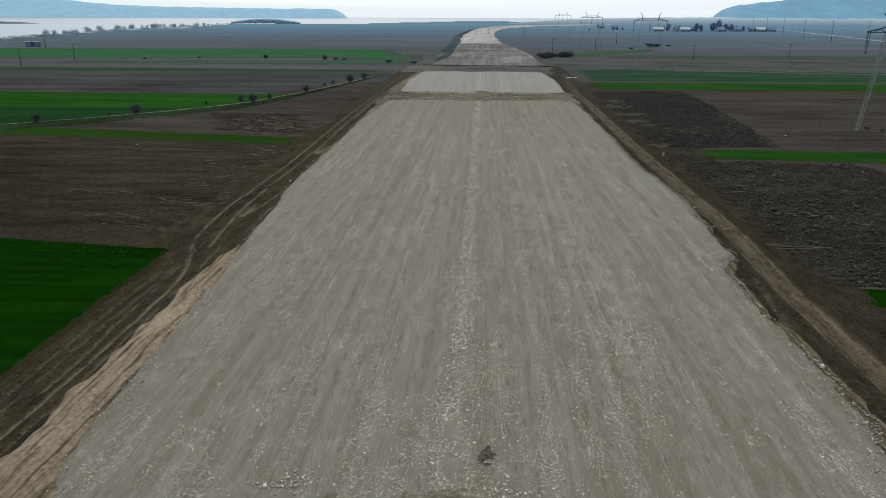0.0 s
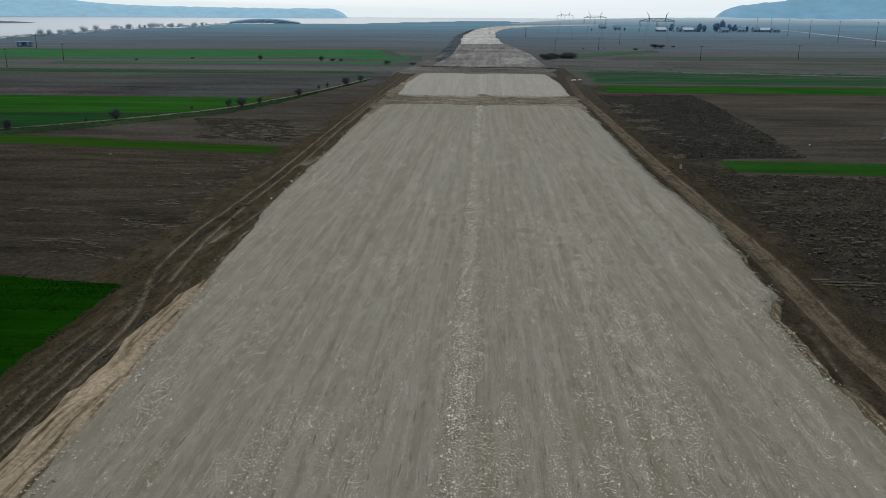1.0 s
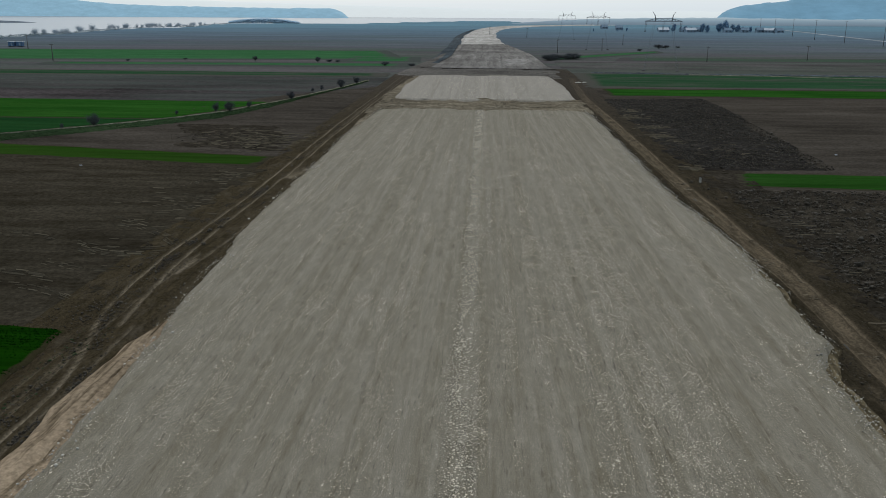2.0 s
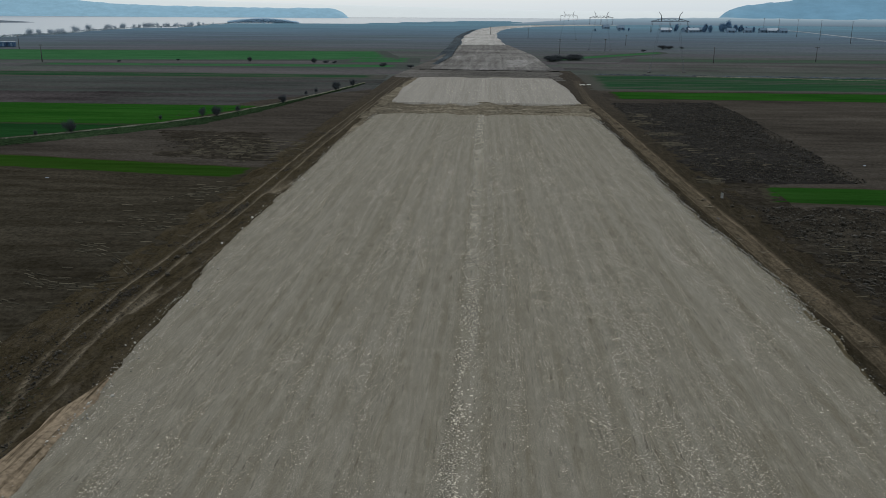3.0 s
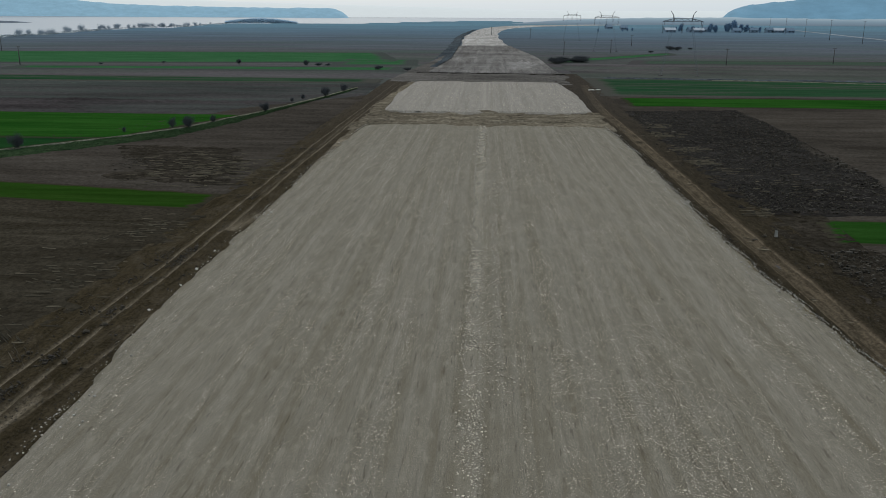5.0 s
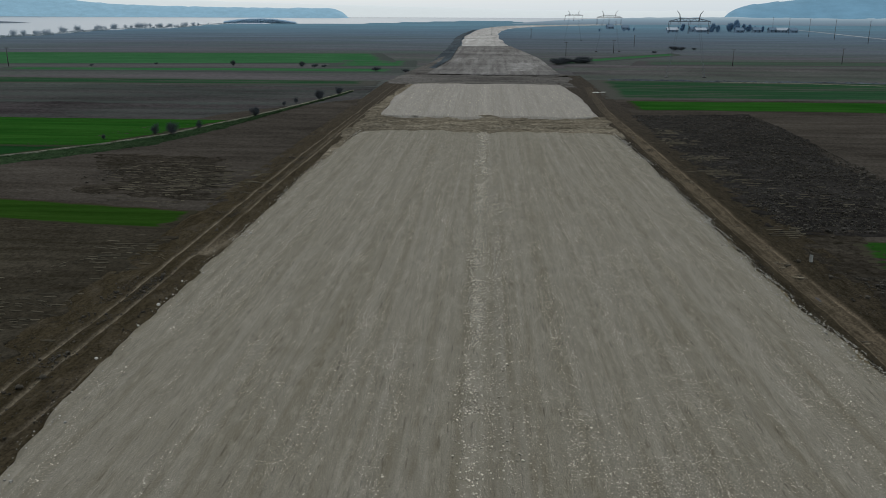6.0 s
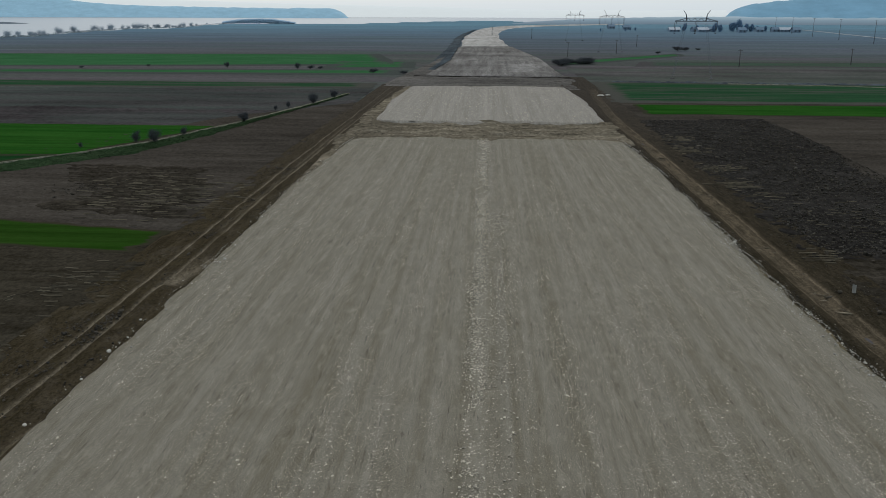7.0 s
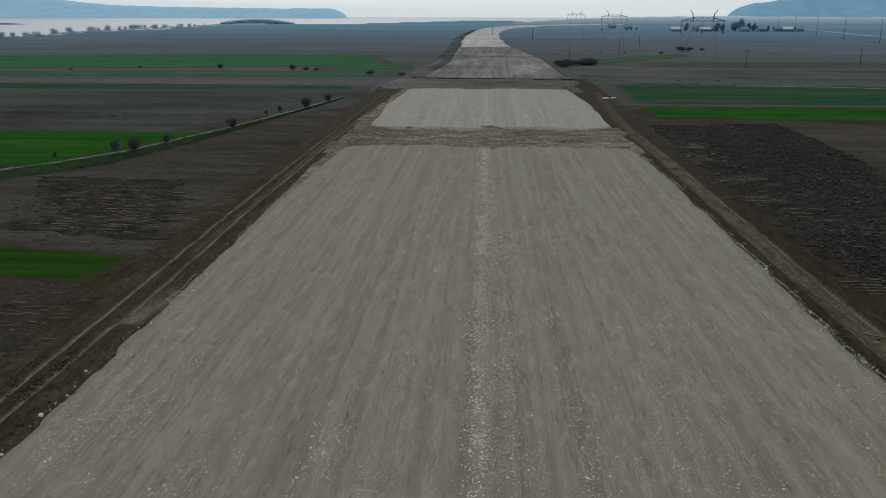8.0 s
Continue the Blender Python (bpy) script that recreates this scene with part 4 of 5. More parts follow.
side = np.where((RNG.random(n) < 0.2) & (cy > 88) & (cy < 150), 1.65, 0.0)
cx, cy = (cx + side)[keep], cy[keep]
scatter("centre_stones", cx, cy, np.full(len(cx), 0.05), np.minimum(np.exp(RNG.normal(-2.8, 0.45, len(cx))), 0.17), M_STONE, "row of coarse pale stones along the centre line", "stones", 0.4)
for name, line, way in (("edge_stones", LEFT, -1), ("edge_stones", RIGHT, 1)):
    n = 12000
    cy = strewn(n, 24, 202)
    off = RNG.normal(-0.1, 0.55, n)
    cx = between(cy, line) + edge_wave(cy, 31 if way < 0 else 35) + way * off
    keep = RNG.random(n) < np.clip(0.45 + 0.6 * hash_noise(cx * 0, cy, 0.22, 104 + way), 0.08, 1) * (0.9 if way > 0 else 0.35)
    cx, cy, off = cx[keep], cy[keep], off[keep]
    scatter(name, cx, cy, 0.03 - np.clip(off, 0, 0.9) * 0.62, np.exp(RNG.normal(-2.72, 0.42, len(cx))), M_EDGE, "pale broken stones spilling over the platform edge", "stones")
n = 260
left_side = RNG.random(n) < 0.55
cy = np.where(left_side, 32.0, 31.4) + RNG.normal(0, 0.5, n)
cx = np.where(left_side, -7.3, 2.6) + RNG.normal(0, 0.9, n)
scatter("stone_heap", cx, cy, np.full(n, 0.04), np.exp(RNG.normal(-2.65, 0.4, n)), M_STONE, "coarse pale stones heaped at the torn edge", "stones", 0.6)
n = 1500
cy = 224 + 77 * RNG.random(n)
scatter("far_chips", -20.5 + 42 * RNG.random(n), cy, np.full(n, 0.02), np.exp(RNG.normal(-2.2, 0.35, n)), M_STONE, "pale chips on the second stone section", "stones")

n = 42000
cx, cy = 30.5 + 25 * RNG.random(n), 56 + 176 * RNG.random(n) ** 1.3
ok = ((cy < 122) & (cx < 55) & (cy > 64)) | ((cy > 137) & (cx < 50.0 + (cy - 136) * 0.07))
cx, cy = cx[ok], cy[ok]
scatter("clods", cx, cy, -0.56 + 0.10 * RNG.random(len(cx)), np.exp(RNG.normal(-2.0, 0.5, len(cx))), M_CLOD, "dark clods turned up by the plough", "clods", 0.7)
n = 22000
cy = strewn(n, 30, 200)
cx = np.where(RNG.random(n) < 0.55, -30.4 + 10 * RNG.random(n), np.where(RNG.random(n) < 0.5, 23.4 + 1.2 * RNG.random(n), 27.2 + 3.2 * RNG.random(n)))
scatter("track_clods", cx, cy, -0.6 + 0.05 * RNG.random(n), np.exp(RNG.normal(-2.8, 0.45, n)), M_CLOD, "crumbled soil beside the tracks", "clods", 0.7)


def ribbons(name, pieces, z, material, label):
    """Thin raised streaks of litter: x, y, length, width, heading and bow for each piece, as one mesh."""
    V, F = [], []
    for x, y, long, wide, head, bow in pieces:
        c, s_ = math.cos(head), math.sin(head)
        b = len(V)
        for k in range(6):
            u = k / 5 - 0.5
            w = wide * (0.35 + 0.65 * math.sin((k + 0.5) / 6 * math.pi)) * random.uniform(0.6, 1.2)
            px, py = x + c * u * long - s_ * bow * (1 - 4 * u * u), y + s_ * u * long + c * bow * (1 - 4 * u * u)
            V += [(px + s_ * w, py - c * w, z - 0.02), (px, py, z + random.uniform(0.03, 0.07)), (px - s_ * w, py + c * w, z - 0.02)]
        for k in range(5):
            r = b + 3 * k
            F += [(r, r + 3, r + 4, r + 1), (r + 1, r + 4, r + 5, r + 2)]
    return thing(name, V, F, material, label, "straw", "stuff")


def straw_arc(x0, y0, x1, y1, bow, many):
    """Pale straw dragged into a curved streak by a turning wheel."""
    pieces = []
    for off in (-0.7, -0.35, 0.0, 0.3, 0.65):
        s_ = random.uniform(-0.1, 0.1)
        while s_ < 1:
            step_ = random.uniform(0.06, 0.22)
            m_ = s_ + step_ / 2
            head = math.atan2(y1 - y0 + bow * 4 * (1 - 2 * m_), x1 - x0)
            if random.random() < many / 85:
                pieces.append((x0 + (x1 - x0) * m_, y0 + (y1 - y0) * m_ + bow * 4 * m_ * (1 - m_) + off + random.gauss(0, 0.08), step_ * abs(x1 - x0), random.uniform(0.016, 0.036), head, 0.02))
            s_ += step_ + random.uniform(0.0, 0.12)
    ribbons("straw_litter", pieces, -0.56, M_STRAW, "pale straw dragged into a curved streak on fallow soil")


for arc in ((-36.6, 100.5, -28.0, 93.6, 1.2, 75), (-38, 102.5, -30, 97.5, 1.0, 40), (-36.0, 91.2, -28.6, 90.0, -0.9, 65), (-36.5, 92.6, -29.5, 91.4, -0.8, 40), (-36.5, 86.8, -30.6, 85.2, -0.4, 55), (-34.6, 127.7, -28.2, 124.3, 0.5, 55),
            (-36.6, 119.0, -32.2, 124.6, 0.9, 60), (-36.0, 112.2, -31.5, 111.4, 0.4, 50), (-35.4, 109.0, -31.0, 108.4, -0.4, 40), (-38.0, 80.5, -31.0, 78.2, 0.6, 50), (-44.0, 83.5, -34.0, 82.5, 0.8, 55), (-50.0, 96.0, -40.0, 94.0, 0.8, 35), (-36.8, 161.7, -28.8, 164.6, 0.5, 45), (-36.6, 155.3, -28.8, 157.4, 0.5, 45), (-34.3, 150.5, -28.3, 151.9, 0.5, 45)):
    straw_arc(*arc)
# straw left in rows on the turned soil: middle, half width and depth, pieces
for cx_, cy_, wide_, deep_, many in ((-36.0, 156.0, 7.0, 9.0, 190), (-42.0, 163.0, 7.0, 9.0, 90), (-31.0, 126.0, 3.0, 6.0, 40), (-33.0, 108.0, 4.5, 9.0, 46), (32.8, 206.5, 2.4, 3.2, 60), (31.6, 195.0, 2.6, 3.4, 70), (32.4, 179.0, 2.8, 2.4, 90),
                                      (31.4, 167.5, 2.0, 3.0, 80), (33.4, 162.2, 1.6, 1.5, 30), (29.9, 136.5, 1.4, 1.8, 36), (30.8, 75.3, 1.6, 1.0, 40), (33.0, 104.0, 3.0, 5.0, 24), (36.0, 88.0, 5.0, 9.0, 24), (38.0, 150.0, 7.0, 10.0, 24)):
    rows_ = [(cx_ + random.gauss(0, 0.55) * wide_, cy_ + round(random.gauss(0, 0.55) * deep_ / 0.75) * 0.75 + random.gauss(0, 0.07), random.uniform(0.3, 1.6), random.uniform(0.018, 0.048), random.gauss(0, 0.10), random.gauss(0, 0.04)) for _ in range(many)]
    ribbons("straw_litter", rows_, -0.52 if cx_ < 0 else -0.44, M_STRAW, "pale dry straw lying in short rows on turned soil")

# clods thrown up between the left ruts, and dried mud on the haul track
n = 9000
cy = 56 + 120 * RNG.random(n) ** 1.3
cx = between(cy, left_a) + np.where(RNG.random(n) < 0.7, 0.85, -0.9) + RNG.normal(0, 0.3, n)
keep = RNG.random(n) < np.clip(0.2 + 1.1 * hash_noise(cx * 0.4, cy, 0.45, 109), 0.03, 1)
cx, cy = cx[keep], cy[keep]
scatter("rut_clods", cx, cy, np.full(len(cx), -0.55), np.exp(RNG.normal(-2.45, 0.45, len(cx))), M_CLOD, "dark clods thrown up between the ruts", "clods", 0.75)
n = 260
scatter("field_clods", RNG.normal(-48.3, 2.2, n), RNG.normal(161.2, 2.0, n), np.full(n, -0.56), np.exp(RNG.normal(-2.2, 0.4, n)), M_CLOD, "dark clods dumped on the fallow field", "clods", 0.7)
n = 700
cy = 62 + 150 * RNG.random(n)
cx = between(cy, right_a) + 0.2 + 1.5 * RNG.random(n)
keep = (hash_noise(cx * 0.3, np.round(cy / 1.3) * 1.3, 0.5, 110) > 0.42)
cx, cy = cx[keep], np.round(cy[keep] / 0.45) * 0.45 + RNG.normal(0, 0.05, keep.sum())
scatter("dried_mud", cx, cy, np.full(len(cx), -0.60), np.exp(RNG.normal(-2.3, 0.4, len(cx))), M_STRAW, "pale dried mud in short cross marks on the track", "mud", 0.5, 4.0)


def blades(name, x, y, z, tall, label):
    count = len(x)
    a = RNG.uniform(0, math.pi, count)
    w = 0.05 + 0.05 * RNG.random(count)
    dx, dy = np.cos(a) * w, np.sin(a) * w
    lean = RNG.normal(0, 0.06, (count, 2))
    h = tall * (0.6 + 0.6 * RNG.random(count))
    P = np.stack([np.stack([x - dx, y - dy, z + 0 * x], -1), np.stack([x + dx, y + dy, z + 0 * x], -1), np.stack([x + lean[:, 0], y + lean[:, 1], z + h], -1)], 1)
    return thing(name, P.reshape(-1, 3), np.arange(count * 3).reshape(-1, 3).tolist(), M_BLADE, label, "grass", "stuff")


n = 30000
bx = -27.2 - 40 * RNG.random(n) ** 1.5
bcy = 30 + 43 * RNG.random(n)
bcy = np.round(bcy / 0.45) * 0.45 + RNG.normal(0, 0.05, n)
ok = bcy < 71.5 - (bx + 27) * 0.158 - 0.5
blades("wheat_blades", bx[ok], bcy[ok], -0.5, 0.12, "dense rows of young wheat blades")

n = 420
wy = 32 + 40 * RNG.random(n)
scatter("track_weeds", -26.2 + 2.2 * RNG.random(n), wy, np.full(n, -0.56), np.exp(RNG.normal(-2.0, 0.4, n)), M_TUFT, "small green weeds between the ruts", "weeds", 0.35, 1.0, False)
n = 9000
ty = 140 + 140 * RNG.random(n)
tl, tr = between(ty, FOOTPATH), between(ty, VERGE_R)
tx = tl + 0.6 + (tr - tl - 0.4) * RNG.random(n)
scatter("grass_tufts", tx, ty, -0.44 + 0.06 * RNG.random(n), np.exp(RNG.normal(-1.8, 0.4, n)), M_TUFT, "rough grass tufts along the footpath", "grass", 0.35, 1.0, False)

# ---------------- single rocks ----------------


def rock(name, x, y, z, size, label, seed, group="", material=None):
    bm = bmesh.new()
    bmesh.ops.create_icosphere(bm, subdivisions=2, radius=0.5)
    for v in bm.verts:
        k = 0.8 + 0.35 * noise.noise(v.co * 2.2 + Vector((seed * 3.7, 0, 0)))
        v.co = Vector((v.co.x * size[0], v.co.y * size[1], v.co.z * size[2])) * k
    me = bpy.data.meshes.new(name)
    bm.to_mesh(me)
    bm.free()
    me.materials.append(material or M_STONE)
    ob = new(name, me)
    ob.location = (x, y, z)
    return tagged(ob, label, "rock", group)


rock("boulder", -22.75, 110.75, 0.02, (0.34, 0.30, 0.25), "pale rounded boulder on the platform edge", 1, "", M_EDGE)
rock("rubble_heap", 29.4, 282.4, -0.5, (2.2, 0.9, 0.5), "pale heap of broken concrete beside the track", 71, "", M_EDGE)
rock("rubble_heap", 31.2, 283.2, -0.5, (1.6, 0.8, 0.4), "small pale heap of broken concrete beside the track", 72, "", M_EDGE)
for k in range(18):
    yy = 78 + 118 * random.random()
    way = random.choice((-1, 1))
    xx = between(yy, LEFT if way < 0 else RIGHT) + way * (0.1 + 0.5 * random.random())
    s = 0.11 + 0.12 * random.random()
    rock("edge_rock", xx, yy, -0.12, (s * 1.2, s, s * 0.8), "pale broken stone at the platform edge", k + 2, "rocks along the edges", M_EDGE)
for k, (xx, yy) in enumerate(((-25.9, 98.0), (-25.3, 99.4), (-25.6, 119.0), (-24.9, 93.0), (27.6, 126.5), (28.6, 122.0), (29.4, 117.0))):
    rock("lump", xx, yy, -0.45, (0.5, 0.45, 0.35), "brown earth lump beside the track", k + 40, "lumps beside the tracks", M_CLOD)
rock("white_scrap", -55.2, 131.8, -0.5, (0.55, 0.3, 0.14), "scrap of white plastic on fallow soil", 61, "", M_ROOF)
rock("white_scrap", 55.0, 150.0, -0.52, (0.6, 0.35, 0.14), "scrap of white plastic on harrowed soil", 62, "", M_ROOF)


def marker_board():
    root = tagged(new("marker_board"), "pale weathered marker board leaning on a stake", "marker")
    part("stake", bars("stake", [((0, 0.06, -0.2), (0, 0.06, 0.8), 0.07, 0.05)], M_TWIG), root)
    V = [(-0.19, -0.02, 0.05), (0.17, -0.02, 0.02), (0.21, -0.02, 0.66), (-0.14, -0.02, 0.72)]
    V += [(x, 0.015, z) for x, _, z in V]
    part("board", mesh_of("board", V, [(3, 2, 1, 0), (4, 5, 6, 7), (0, 1, 5, 4), (1, 2, 6, 5), (2, 3, 7, 6), (3, 0, 4, 7)], M_BOARD), root, "pale weathered board")
    return root


marker_board().matrix_basis = pose(28.7, 126.6, -0.62, -14, 6, 18)

# ---------------- shrubs and trees ----------------


def shrub(name, tall, wide, seed, leaves, leaf, label, category="shrub", trunk=0.12, material=None):
    """A shrub or small tree: a short tapered trunk, forking limbs and a ragged crown of many small sprays."""
    rnd = random.Random(seed)
    root = tagged(new(name), label, category)
    rods, tips = [((0, 0, -0.3), (rnd.uniform(-0.1, 0.1), 0, tall * trunk), tall * 0.045, tall * 0.035)], []
    for k in range(11):
        a, out = k * 2.399 + rnd.uniform(-0.4, 0.4), wide * 0.5 * rnd.uniform(0.25, 0.95)
        mid = Vector((math.cos(a) * out * 0.5, math.sin(a) * out * 0.5, tall * rnd.uniform(0.18, 0.5)))
        tip = Vector((math.cos(a) * out, math.sin(a) * out, tall * rnd.uniform(0.35, 0.95) * (1 - 0.5 * (out / wide))))
        rods += [((0, 0, tall * trunk * rnd.uniform(0.3, 1)), mid, tall * 0.026, tall * 0.016), (mid, tip, tall * 0.016, tall * 0.006)]
        for _ in range(3):
            q = mid.lerp(tip, rnd.uniform(0.2, 0.9))
            w = q + Vector((rnd.uniform(-1, 1) * wide * 0.2, rnd.uniform(-1, 1) * wide * 0.2, rnd.uniform(0.0, 0.25) * tall))
            rods.append((q, w, tall * 0.009, tall * 0.004))
            tips.append(w)
        tips += [tip, mid]
    part("trunk", bars("trunk", rods, material or M_TWIG), root)
    V, F = [], []
    for _ in range(leaves):
        c = rnd.choice(tips) + Vector((rnd.gauss(0, 1) * wide * 0.12, rnd.gauss(0, 1) * wide * 0.12, rnd.gauss(0, 1) * tall * 0.13))
        if c.z < 0.05:
            continue
        d = Vector((rnd.gauss(0, 1), rnd.gauss(0, 1), rnd.gauss(0, 1) + 0.5)).normalized()
        s = d.cross(Vector((rnd.gauss(0, 1), rnd.gauss(0, 1), rnd.gauss(0, 1)))).normalized()
        ln, wd = leaf * rnd.uniform(0.7, 1.6), leaf * rnd.uniform(0.2, 0.45)
        b = len(V)
        V += [tuple(c - d * ln * 0.5), tuple(c + s * wd), tuple(c + d * ln * 0.5), tuple(c - s * wd)]
        F.append((b, b + 1, b + 2, b + 3))
    part("crown", mesh_of("crown", V, F, material or M_LEAF), root)
    return root


kinds = [shrub("shrub", 2.6, 2.4, 11, 5200, 0.11, "dark leafless shrub with dense twigs beside the footpath"),
         shrub("shrub", 2.2, 1.7, 12, 2600, 0.10, "thin leafless shrub beside the footpath"),
         shrub("shrub", 2.2, 3.2, 13, 4600, 0.12, "low dark spreading shrub on a field edge")]
PATH_SHRUBS = ((-40.0, 257.2, 0, 1.05), (-37.6, 271, 0, 0.85), (-43.9, 249, 1, 0.75), (-46.5, 223.5, 0, 0.85), (-51.8, 205.2, 1, 0.8), (-53.9, 197.2, 0, 0.95),
               (-56.6, 196.5, 1, 1.05), (-71.7, 171.6, 0, 1.0), (-85.4, 157.0, 0, 0.85), (-45.2, 243, 1, 0.6), (-47.4, 228, 1, 0.6), (-63.0, 190.5, 1, 0.5), (-76, 168, 1, 0.5))
EDGE_SHRUBS = ((73.2, 159.6, 2, 0.45), (75.4, 158.0, 2, 0.35), (-69.8, 374.5, 0, 1.0), (-65.0, 375.3, 2, 1.0), (-61.5, 376, 2, 0.8), (-39.4, 358, 2, 1.2), (-28.2, 352, 2, 1.0), (-98, 381, 0, 0.9), (-130, 385, 2, 0.6), (-150, 372, 2, 0.6),
               (86.7, 505, 2, 1.0), (104.0, 540, 2, 2.1), (108.5, 541, 2, 1.7), (117, 548, 2, 1.0))
used = set()
for x, y, k, s in PATH_SHRUBS + EDGE_SHRUBS:
    s *= 0.82
    low = 0.62 if k == 2 else 1.0
    m = pose(x, y, -0.5, 0, 0, random.uniform(0, 360)) @ Matrix.Diagonal((s, s, s * low, 1))
    if k in used:
        ob = copy_thing(kinds[k], Matrix.Identity(4))
    else:
        ob = kinds[k]
        used.add(k)
    ob.matrix_basis = m
    tagged(ob, group="shrubs along the field edges")
# thicket to the right of the roadbed
for k in range(11):
    ob = copy_thing(kinds[(0, 2)[k % 2]], Matrix.Identity(4))
    s = random.uniform(0.7, 1.5)
    ob.matrix_basis = pose(28.5 + k * 1.35 + random.uniform(-0.9, 0.9), 408 + 1.2 * k + random.uniform(-5, 5), -0.5, 0, 0, random.uniform(0, 360)) @ Matrix.Diagonal((s * 1.5, s * 1.5, s * 0.6, 1))
    tagged(ob, "dark leafless shrub in a thicket by the roadbed", group="thicket by the roadbed")

bank_tree = shrub("riverside_tree", 5.0, 5.0, 21, 900, 0.30, "bare grey tree on the river bank", "tree", 0.3, M_TREE)
town_tree = shrub("village_tree", 11.0, 6.5, 22, 4200, 0.75, "village tree among the houses, tinted blue for haze", "tree", 0.2, M_TOWN)
first = True
for k in range(58):
    az = -27.8 + 10.5 * random.random() ** 0.9
    r = float(shore(az)) - 12 - 30 * random.random()
    s = random.uniform(0.5, 1.25)
    ob = bank_tree if first else copy_thing(bank_tree, Matrix.Identity(4))
    first = False
    ob.matrix_basis = pose(r * math.sin(radians(az)), r * math.cos(radians(az)), -0.7, 0, 0, random.uniform(0, 360)) @ Matrix.Diagonal((s, s, s, 1))
    tagged(ob, group="trees on the river bank")
TOWN = ((10, 8), (13, 10), (17, 11), (6, 7), (38, 13), (41, 12), (36, 9), (60, 12), (64, 17), (67, 16), (62, 14), (72, 11), (76, 11), (80, 10), (84, 10), (89, 9), (92, 8), (46, 8), (29, 7), (96, 7), (-45, 5), (-40, 5), (-55, 4), (105, 6), (-84, 4))  # metres across at 1000 m, placed to fit the camera's view; height
first = True
for along, tall in TOWN:
    d = 1010 + random.uniform(-20, 25)
    s = tall / 15
    ob = town_tree if first else copy_thing(town_tree, Matrix.Identity(4))
    first = False
    ob.matrix_basis = pose(204.7 + along * d / 1000, d, -0.8, 0, 0, random.uniform(0, 360)) @ Matrix.Diagonal((s * 0.8, s * 0.8, s * random.uniform(0.75, 1.1), 1))
    tagged(ob, group="village trees")

# reeds along the near shore
n = 1100
az = -30.5 + 14 * RNG.random(n)
rr = shore(az) - 8 - 55 * RNG.random(n) ** 1.6
az = np.radians(az)
scatter("shore_reeds", rr * np.sin(az), rr * np.cos(az), -0.5 + 0.9 * RNG.random(n) ** 2, 0.6 + 0.9 * RNG.random(n), M_REED, "grey dry reeds and scrub along the shore", "reeds", 0.9, 1.0, False)

# wooded hump on the river bank
n = 5200
az = np.radians(RNG.uniform(-16.6, -12.2, n))
rr = 1480 + 70 * RNG.random(n)
hump = np.clip(1 - ((np.degrees(az) + 14.5) / 2.4) ** 2, 0, 1)
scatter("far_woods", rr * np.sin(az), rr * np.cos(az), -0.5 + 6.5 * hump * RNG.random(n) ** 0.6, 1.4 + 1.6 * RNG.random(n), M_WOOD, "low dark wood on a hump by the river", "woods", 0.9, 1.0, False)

# ---------------- power lines ----------------


def pole(tall, label):
    root = tagged(new("power_pole"), label, "power pole")
    part("post", tube("post", (0, 0, -0.5), (0, 0, tall), 0.19, 0.12, M_POLE), root)
    arm = part("crossarm", bars("crossarm", [((-0.9, 0, tall - 0.35), (0.9, 0, tall - 0.35), 0.14)], M_POLE), root)
    for x in (-0.8, 0.0, 0.8):
        z = tall if x == 0 else tall - 0.28
        part("insulator", tube("insulator", (x, 0, z), (x, 0, z + 0.28), 0.07, 0.04, M_GLASS, 8), arm)
    return root


low = pole(6.6, "dark concrete power pole standing in the fields")
low.matrix_basis = pose(-181.5, 326, -0.6)
for x, y, s in ((-181.3, 370, 1.05), (-248, 473, 1.1), (99, 405, 1.0), (148.5, 421, 1.0), (38.5, 477, 1.0), (66.2, 509, 1.0), (34.5, 745, 1.15), (3.5, 807, 1.15), (200, 440, 1.0), (92, 600, 1.0)):
    copy_thing(low, Matrix.Identity(4)).matrix_basis = pose(x, y, -0.6, 0, 0, random.uniform(-12, 12)) @ Matrix.Diagonal((s, s, s, 1))
high = pole(15.5, "tall thin power pole along the country road")
high.matrix_basis = pose(265.5, 670, -0.6)
for x, y in ((258, 590), (273.5, 750), (287, 842), (299, 930), (312, 1020), (250, 510)):
    copy_thing(high, Matrix.Identity(4)).matrix_basis = pose(x, y, -0.6, 0, 0, random.uniform(-8, 8))


def lattice(p, q, w0, w1, bays, thick):
    """Rods of a square lattice mast from p to q."""
    p, q = Vector(p), Vector(q)
    rods = []
    ring = lambda k: [p.lerp(q, k / bays) + Vector((i, j, 0)) * (w0 + (w1 - w0) * k / bays) / 2 for i, j in ((-1, -1), (1, -1), (1, 1), (-1, 1))]
    for k in range(bays):
        a, b = ring(k), ring(k + 1)
        for c in range(4):
            rods += [(a[c], b[c], thick), (a[c], b[(c + 1) % 4], thick * 0.6), (b[c], b[(c + 1) % 4], thick * 0.6)]
    return rods


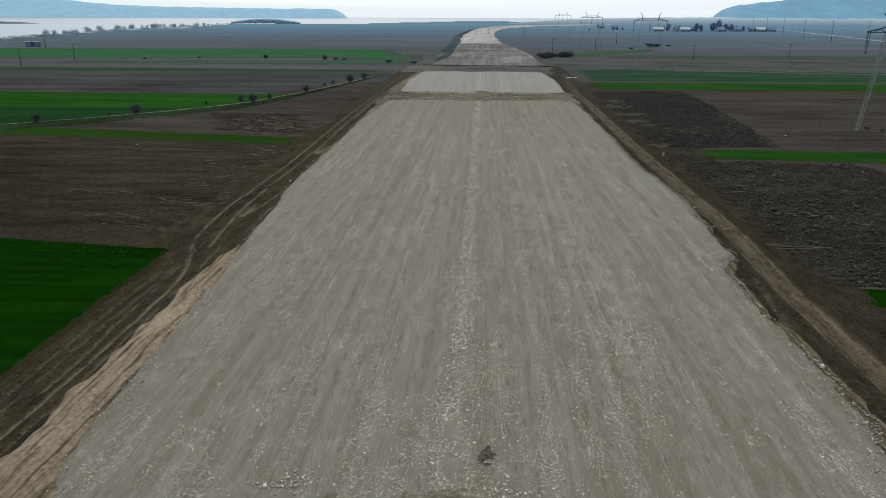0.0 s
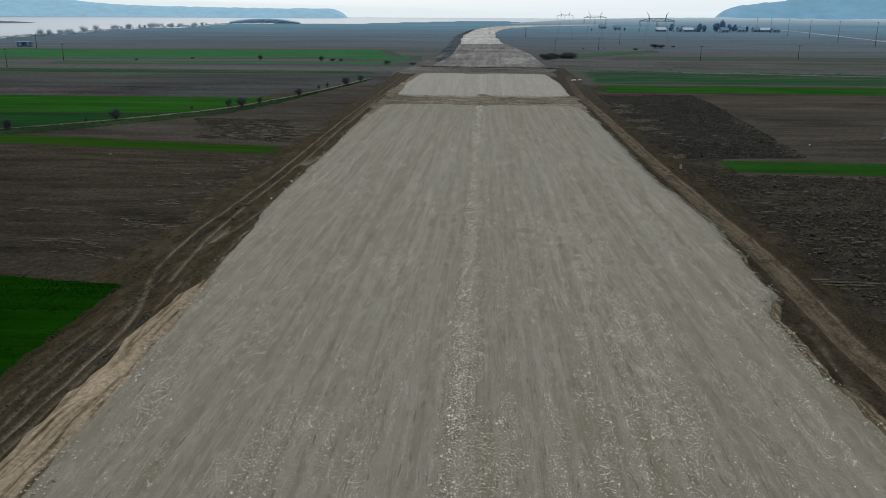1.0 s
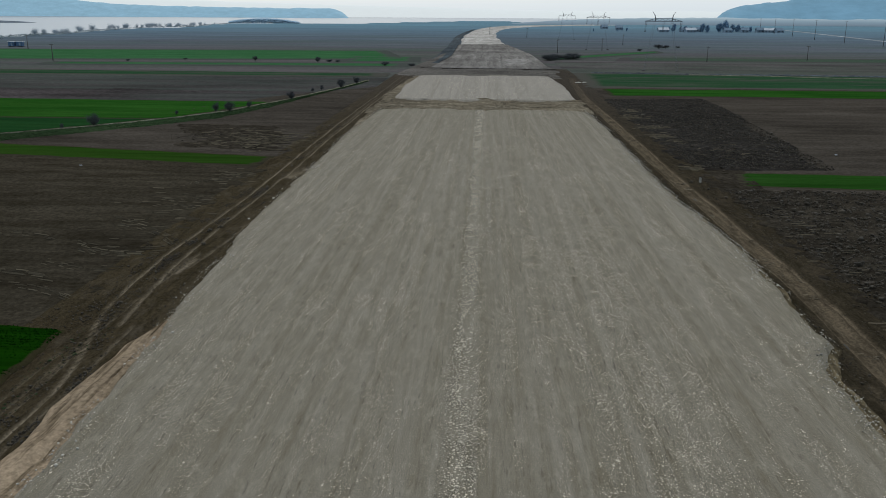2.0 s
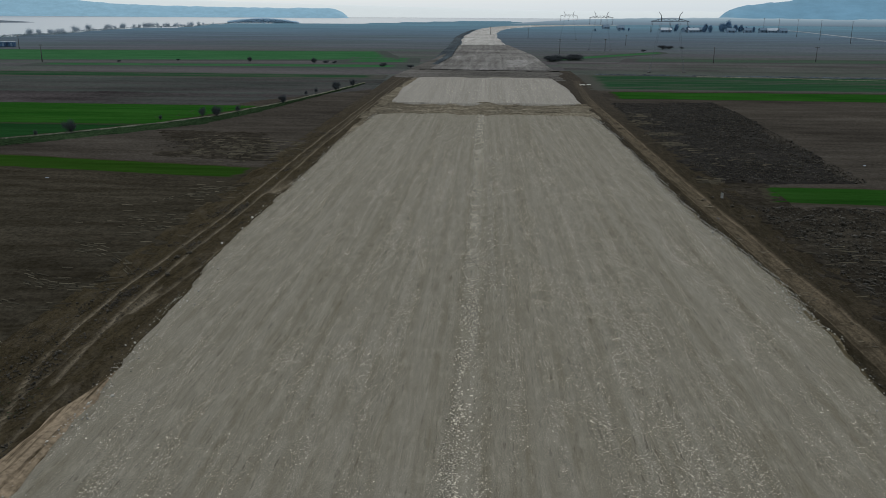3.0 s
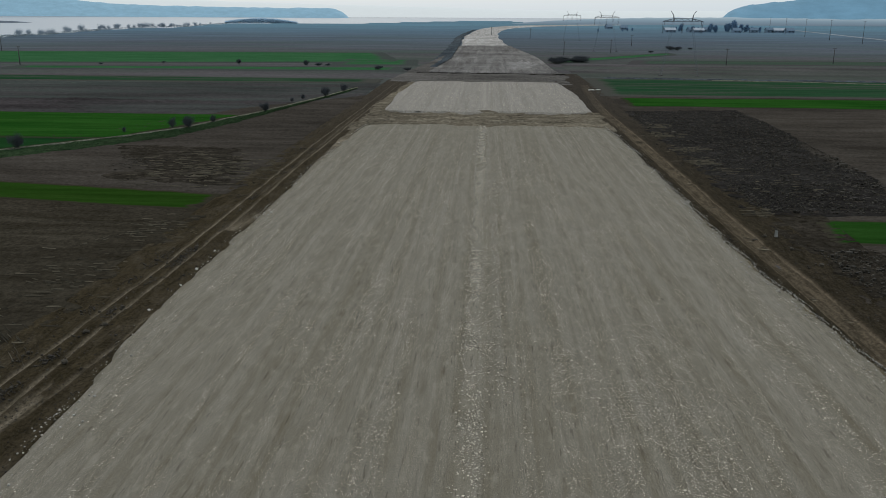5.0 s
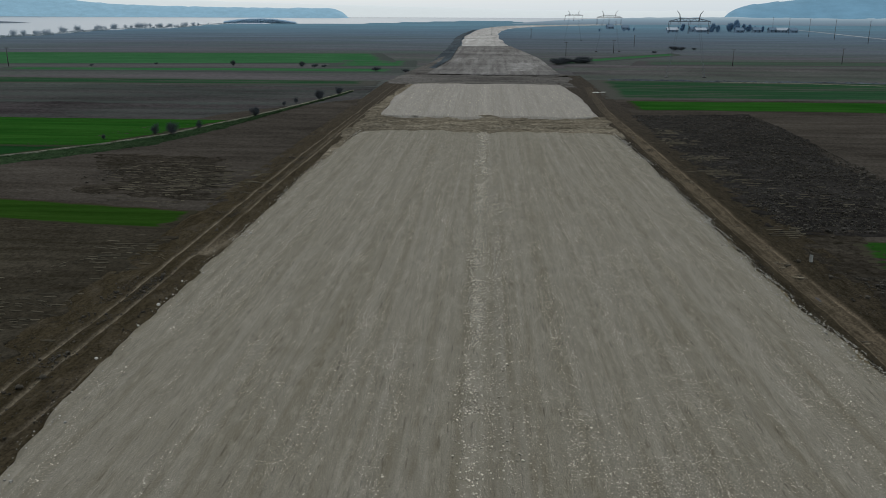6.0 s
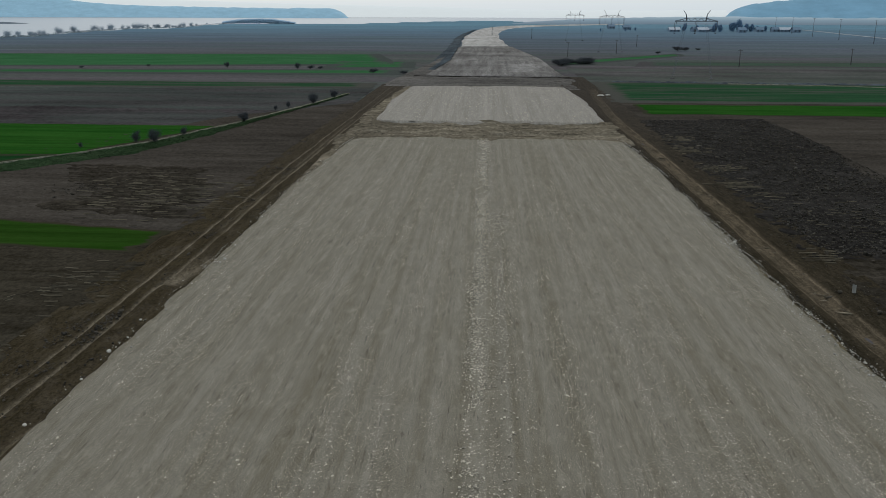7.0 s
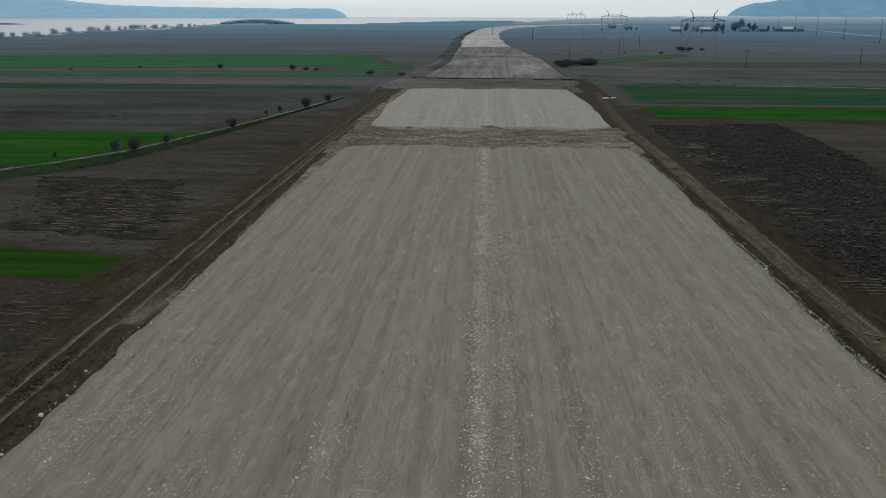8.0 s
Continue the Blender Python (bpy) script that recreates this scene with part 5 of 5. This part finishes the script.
def pylon(label, metal, legs):
    """A portal pylon: two leaning lattice legs, a trussed beam, horns and hanging insulator loops."""
    root = tagged(new("portal_pylon"), label, "pylon")
    for w in (-1, 1):
        # far legs get thinner rods, so they fade as haze would fade them
        leg = part("leg", bars("leg", lattice((6.2 * w, 0, 0.0), (3.1 * w, 0, 18.0), 0.5, 0.7, 18, 0.055 if legs is M_STEEL else 0.018), legs), root, "galvanised lattice leg")
        part("footing", bars("footing", [((6.2 * w, 0, -0.6), (6.2 * w, 0, 0.15), 1.3)], M_POLE), leg, "concrete footing")
        part("horn", bars("horn", [((3.0 * w, 0, 18.0), (3.3 * w, 0, 20.0), 0.34, 0.22), ((3.3 * w, 0, 20.0), (4.2 * w, 0, 21.2), 0.2, 0.12)], metal), root)
    rods = []
    for y in (-0.4, 0.4):
        rods += [((-6.6, y, 17.8), (6.6, y, 17.8), 0.16), ((-6.6, y, 17.9), (-3.0, y, 18.8), 0.13), ((6.6, y, 17.9), (3.0, y, 18.8), 0.13), ((-3.0, y, 18.8), (3.0, y, 18.8), 0.13)]
        for k in range(13):
            x = -6.5 + k
            zt = lambda t: 17.9 + 0.9 * min(1, (6.6 - abs(t)) / 3.6)
            rods.append(((x, y, 17.8) if k % 2 else (x, y, zt(x)), (x + 1, y, zt(x + 1)) if k % 2 else (x + 1, y, 17.8), 0.07))
    beam = part("beam", bars("beam", rods, metal), root, "dark trussed cross beam")
    for x in (-6.4, 0.0, 6.4):
        part("insulator_string", bars("insulator_string", [((x - 0.25, 0, 17.8), (x - 0.3, 0, 14.2), 0.09), ((x + 0.3, 0, 17.8), (x - 0.05, 0, 14.2), 0.09), ((x - 0.4, 0, 14.15), (x + 0.05, 0, 14.15), 0.16)], M_DARKSTEEL), beam)
    return root


tower = pylon("grey lattice portal pylon standing in the fields", M_DARKSTEEL, M_STEEL)
tower.matrix_basis = pose(77.0, 158.2, -0.6)
far_tower = pylon("lattice portal pylon far across the plain, toned for haze", M_STEEL_FAR, M_STEEL_PALE)
far_tower.matrix_basis = pose(65.8, 341, -0.6)
for x, y in ((65.2, 524), (64, 707)):
    copy_thing(far_tower, Matrix.Identity(4)).matrix_basis = pose(x, y, -0.6)


# ---------------- village and huts ----------------


def house(wide, deep, tall, rise, roof, label):
    root = tagged(new("house"), label, "house")
    w, d = wide / 2, deep / 2
    part("walls", mesh_of("walls", [(i * w, j * d, k) for k in (-0.5, tall) for i, j in ((-1, -1), (1, -1), (1, 1), (-1, 1))] + [(-w, 0, tall + rise), (w, 0, tall + rise)],
                          [(0, 1, 5, 4), (1, 2, 6, 9, 5), (2, 3, 7, 6), (3, 0, 4, 8, 7)], M_WALL), root)
    o = 0.5
    V = []
    for z in (0.0, 0.22):
        V += [(-w - o, -d - o, tall - o * rise / d + z), (w + o, -d - o, tall - o * rise / d + z), (w + o, 0, tall + rise + z), (-w - o, 0, tall + rise + z), (-w - o, d + o, tall - o * rise / d + z), (w + o, d + o, tall - o * rise / d + z)]
    F = [(0, 3, 2, 1), (3, 4, 5, 2), (6, 7, 8, 9), (9, 8, 11, 10), (0, 1, 7, 6), (5, 4, 10, 11), (0, 6, 9, 3), (3, 9, 10, 4), (1, 2, 8, 7), (2, 5, 11, 8)]
    part("roof", mesh_of("roof", V, F, roof), root)
    count = max(2, int(wide / 3.5))
    for k in range(count):
        x = -w + wide * (k + 0.5) / count
        part("window", bars("window", [((x, -d - 0.04, tall * 0.35), (x, -d - 0.04, tall * 0.75), 1.1)], M_PANE), root)
    return root


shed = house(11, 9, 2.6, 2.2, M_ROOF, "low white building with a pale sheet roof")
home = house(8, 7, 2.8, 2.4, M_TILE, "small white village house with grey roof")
# house, metres across at 1000 m to fit the camera's view, depth, turn
PLACES = ((shed, -6, 985, 0), (shed, 24, 985, 6), (shed, 111, 1000, -8), (home, 122, 985, 10), (home, 65, 975, 5), (home, 17, 1000, 20),
          (home, 34, 1012, -10), (home, 84, 995, 0), (home, -55, 1100, 0), (home, -71, 1150, 14), (home, 101, 1003, 3))
seen = set()
for kind_, along, d, turn in PLACES:
    ob = kind_ if kind_.name not in seen else copy_thing(kind_, Matrix.Identity(4))
    seen.add(kind_.name)
    ob.matrix_basis = pose(204.7 + along * d / 1000 + (d - 1000) * 0.2, d, -0.7, 0, 0, turn)
    tagged(ob, group="village houses")


def hut(label):
    root = tagged(new("field_hut"), label, "hut")
    part("body", bars("body", [((-1.7, 0, 1.25), (1.7, 0, 1.25), 2.5)], M_BLUE), root, "faded blue sheet walls")
    part("roof", bars("roof", [((-1.95, 0, 2.57), (1.95, 0, 2.57), 2.9)], M_ROOF), root, "pale sheet roof")
    door = part("door", bars("door", [((0.5, -1.28, 0.1), (0.5, -1.28, 2.0), 0.8)], M_WALL), root, "white door")
    part("handle", bars("handle", [((0.75, -1.72, 0.95), (0.75, -1.72, 1.15), 0.06)], M_DARKSTEEL), door, "dark steel handle")
    for k in (-1, 1):
        part("skid", bars("skid", [((-1.9, 0.8 * k, -0.08), (1.9, 0.8 * k, -0.08), 0.2)], M_POLE), root)
    return root


h1 = hut("small faded blue field hut with white door")
for part_ in h1.children:
    if part_.name.startswith("roof"):
        part_.scale = (1, 1, 0.1)
        part_.location = (0, 0, 2.33)
h1.matrix_basis = pose(-272.5, 501, -0.5)
copy_thing(h1, pose(-268.3, 502, -0.5))
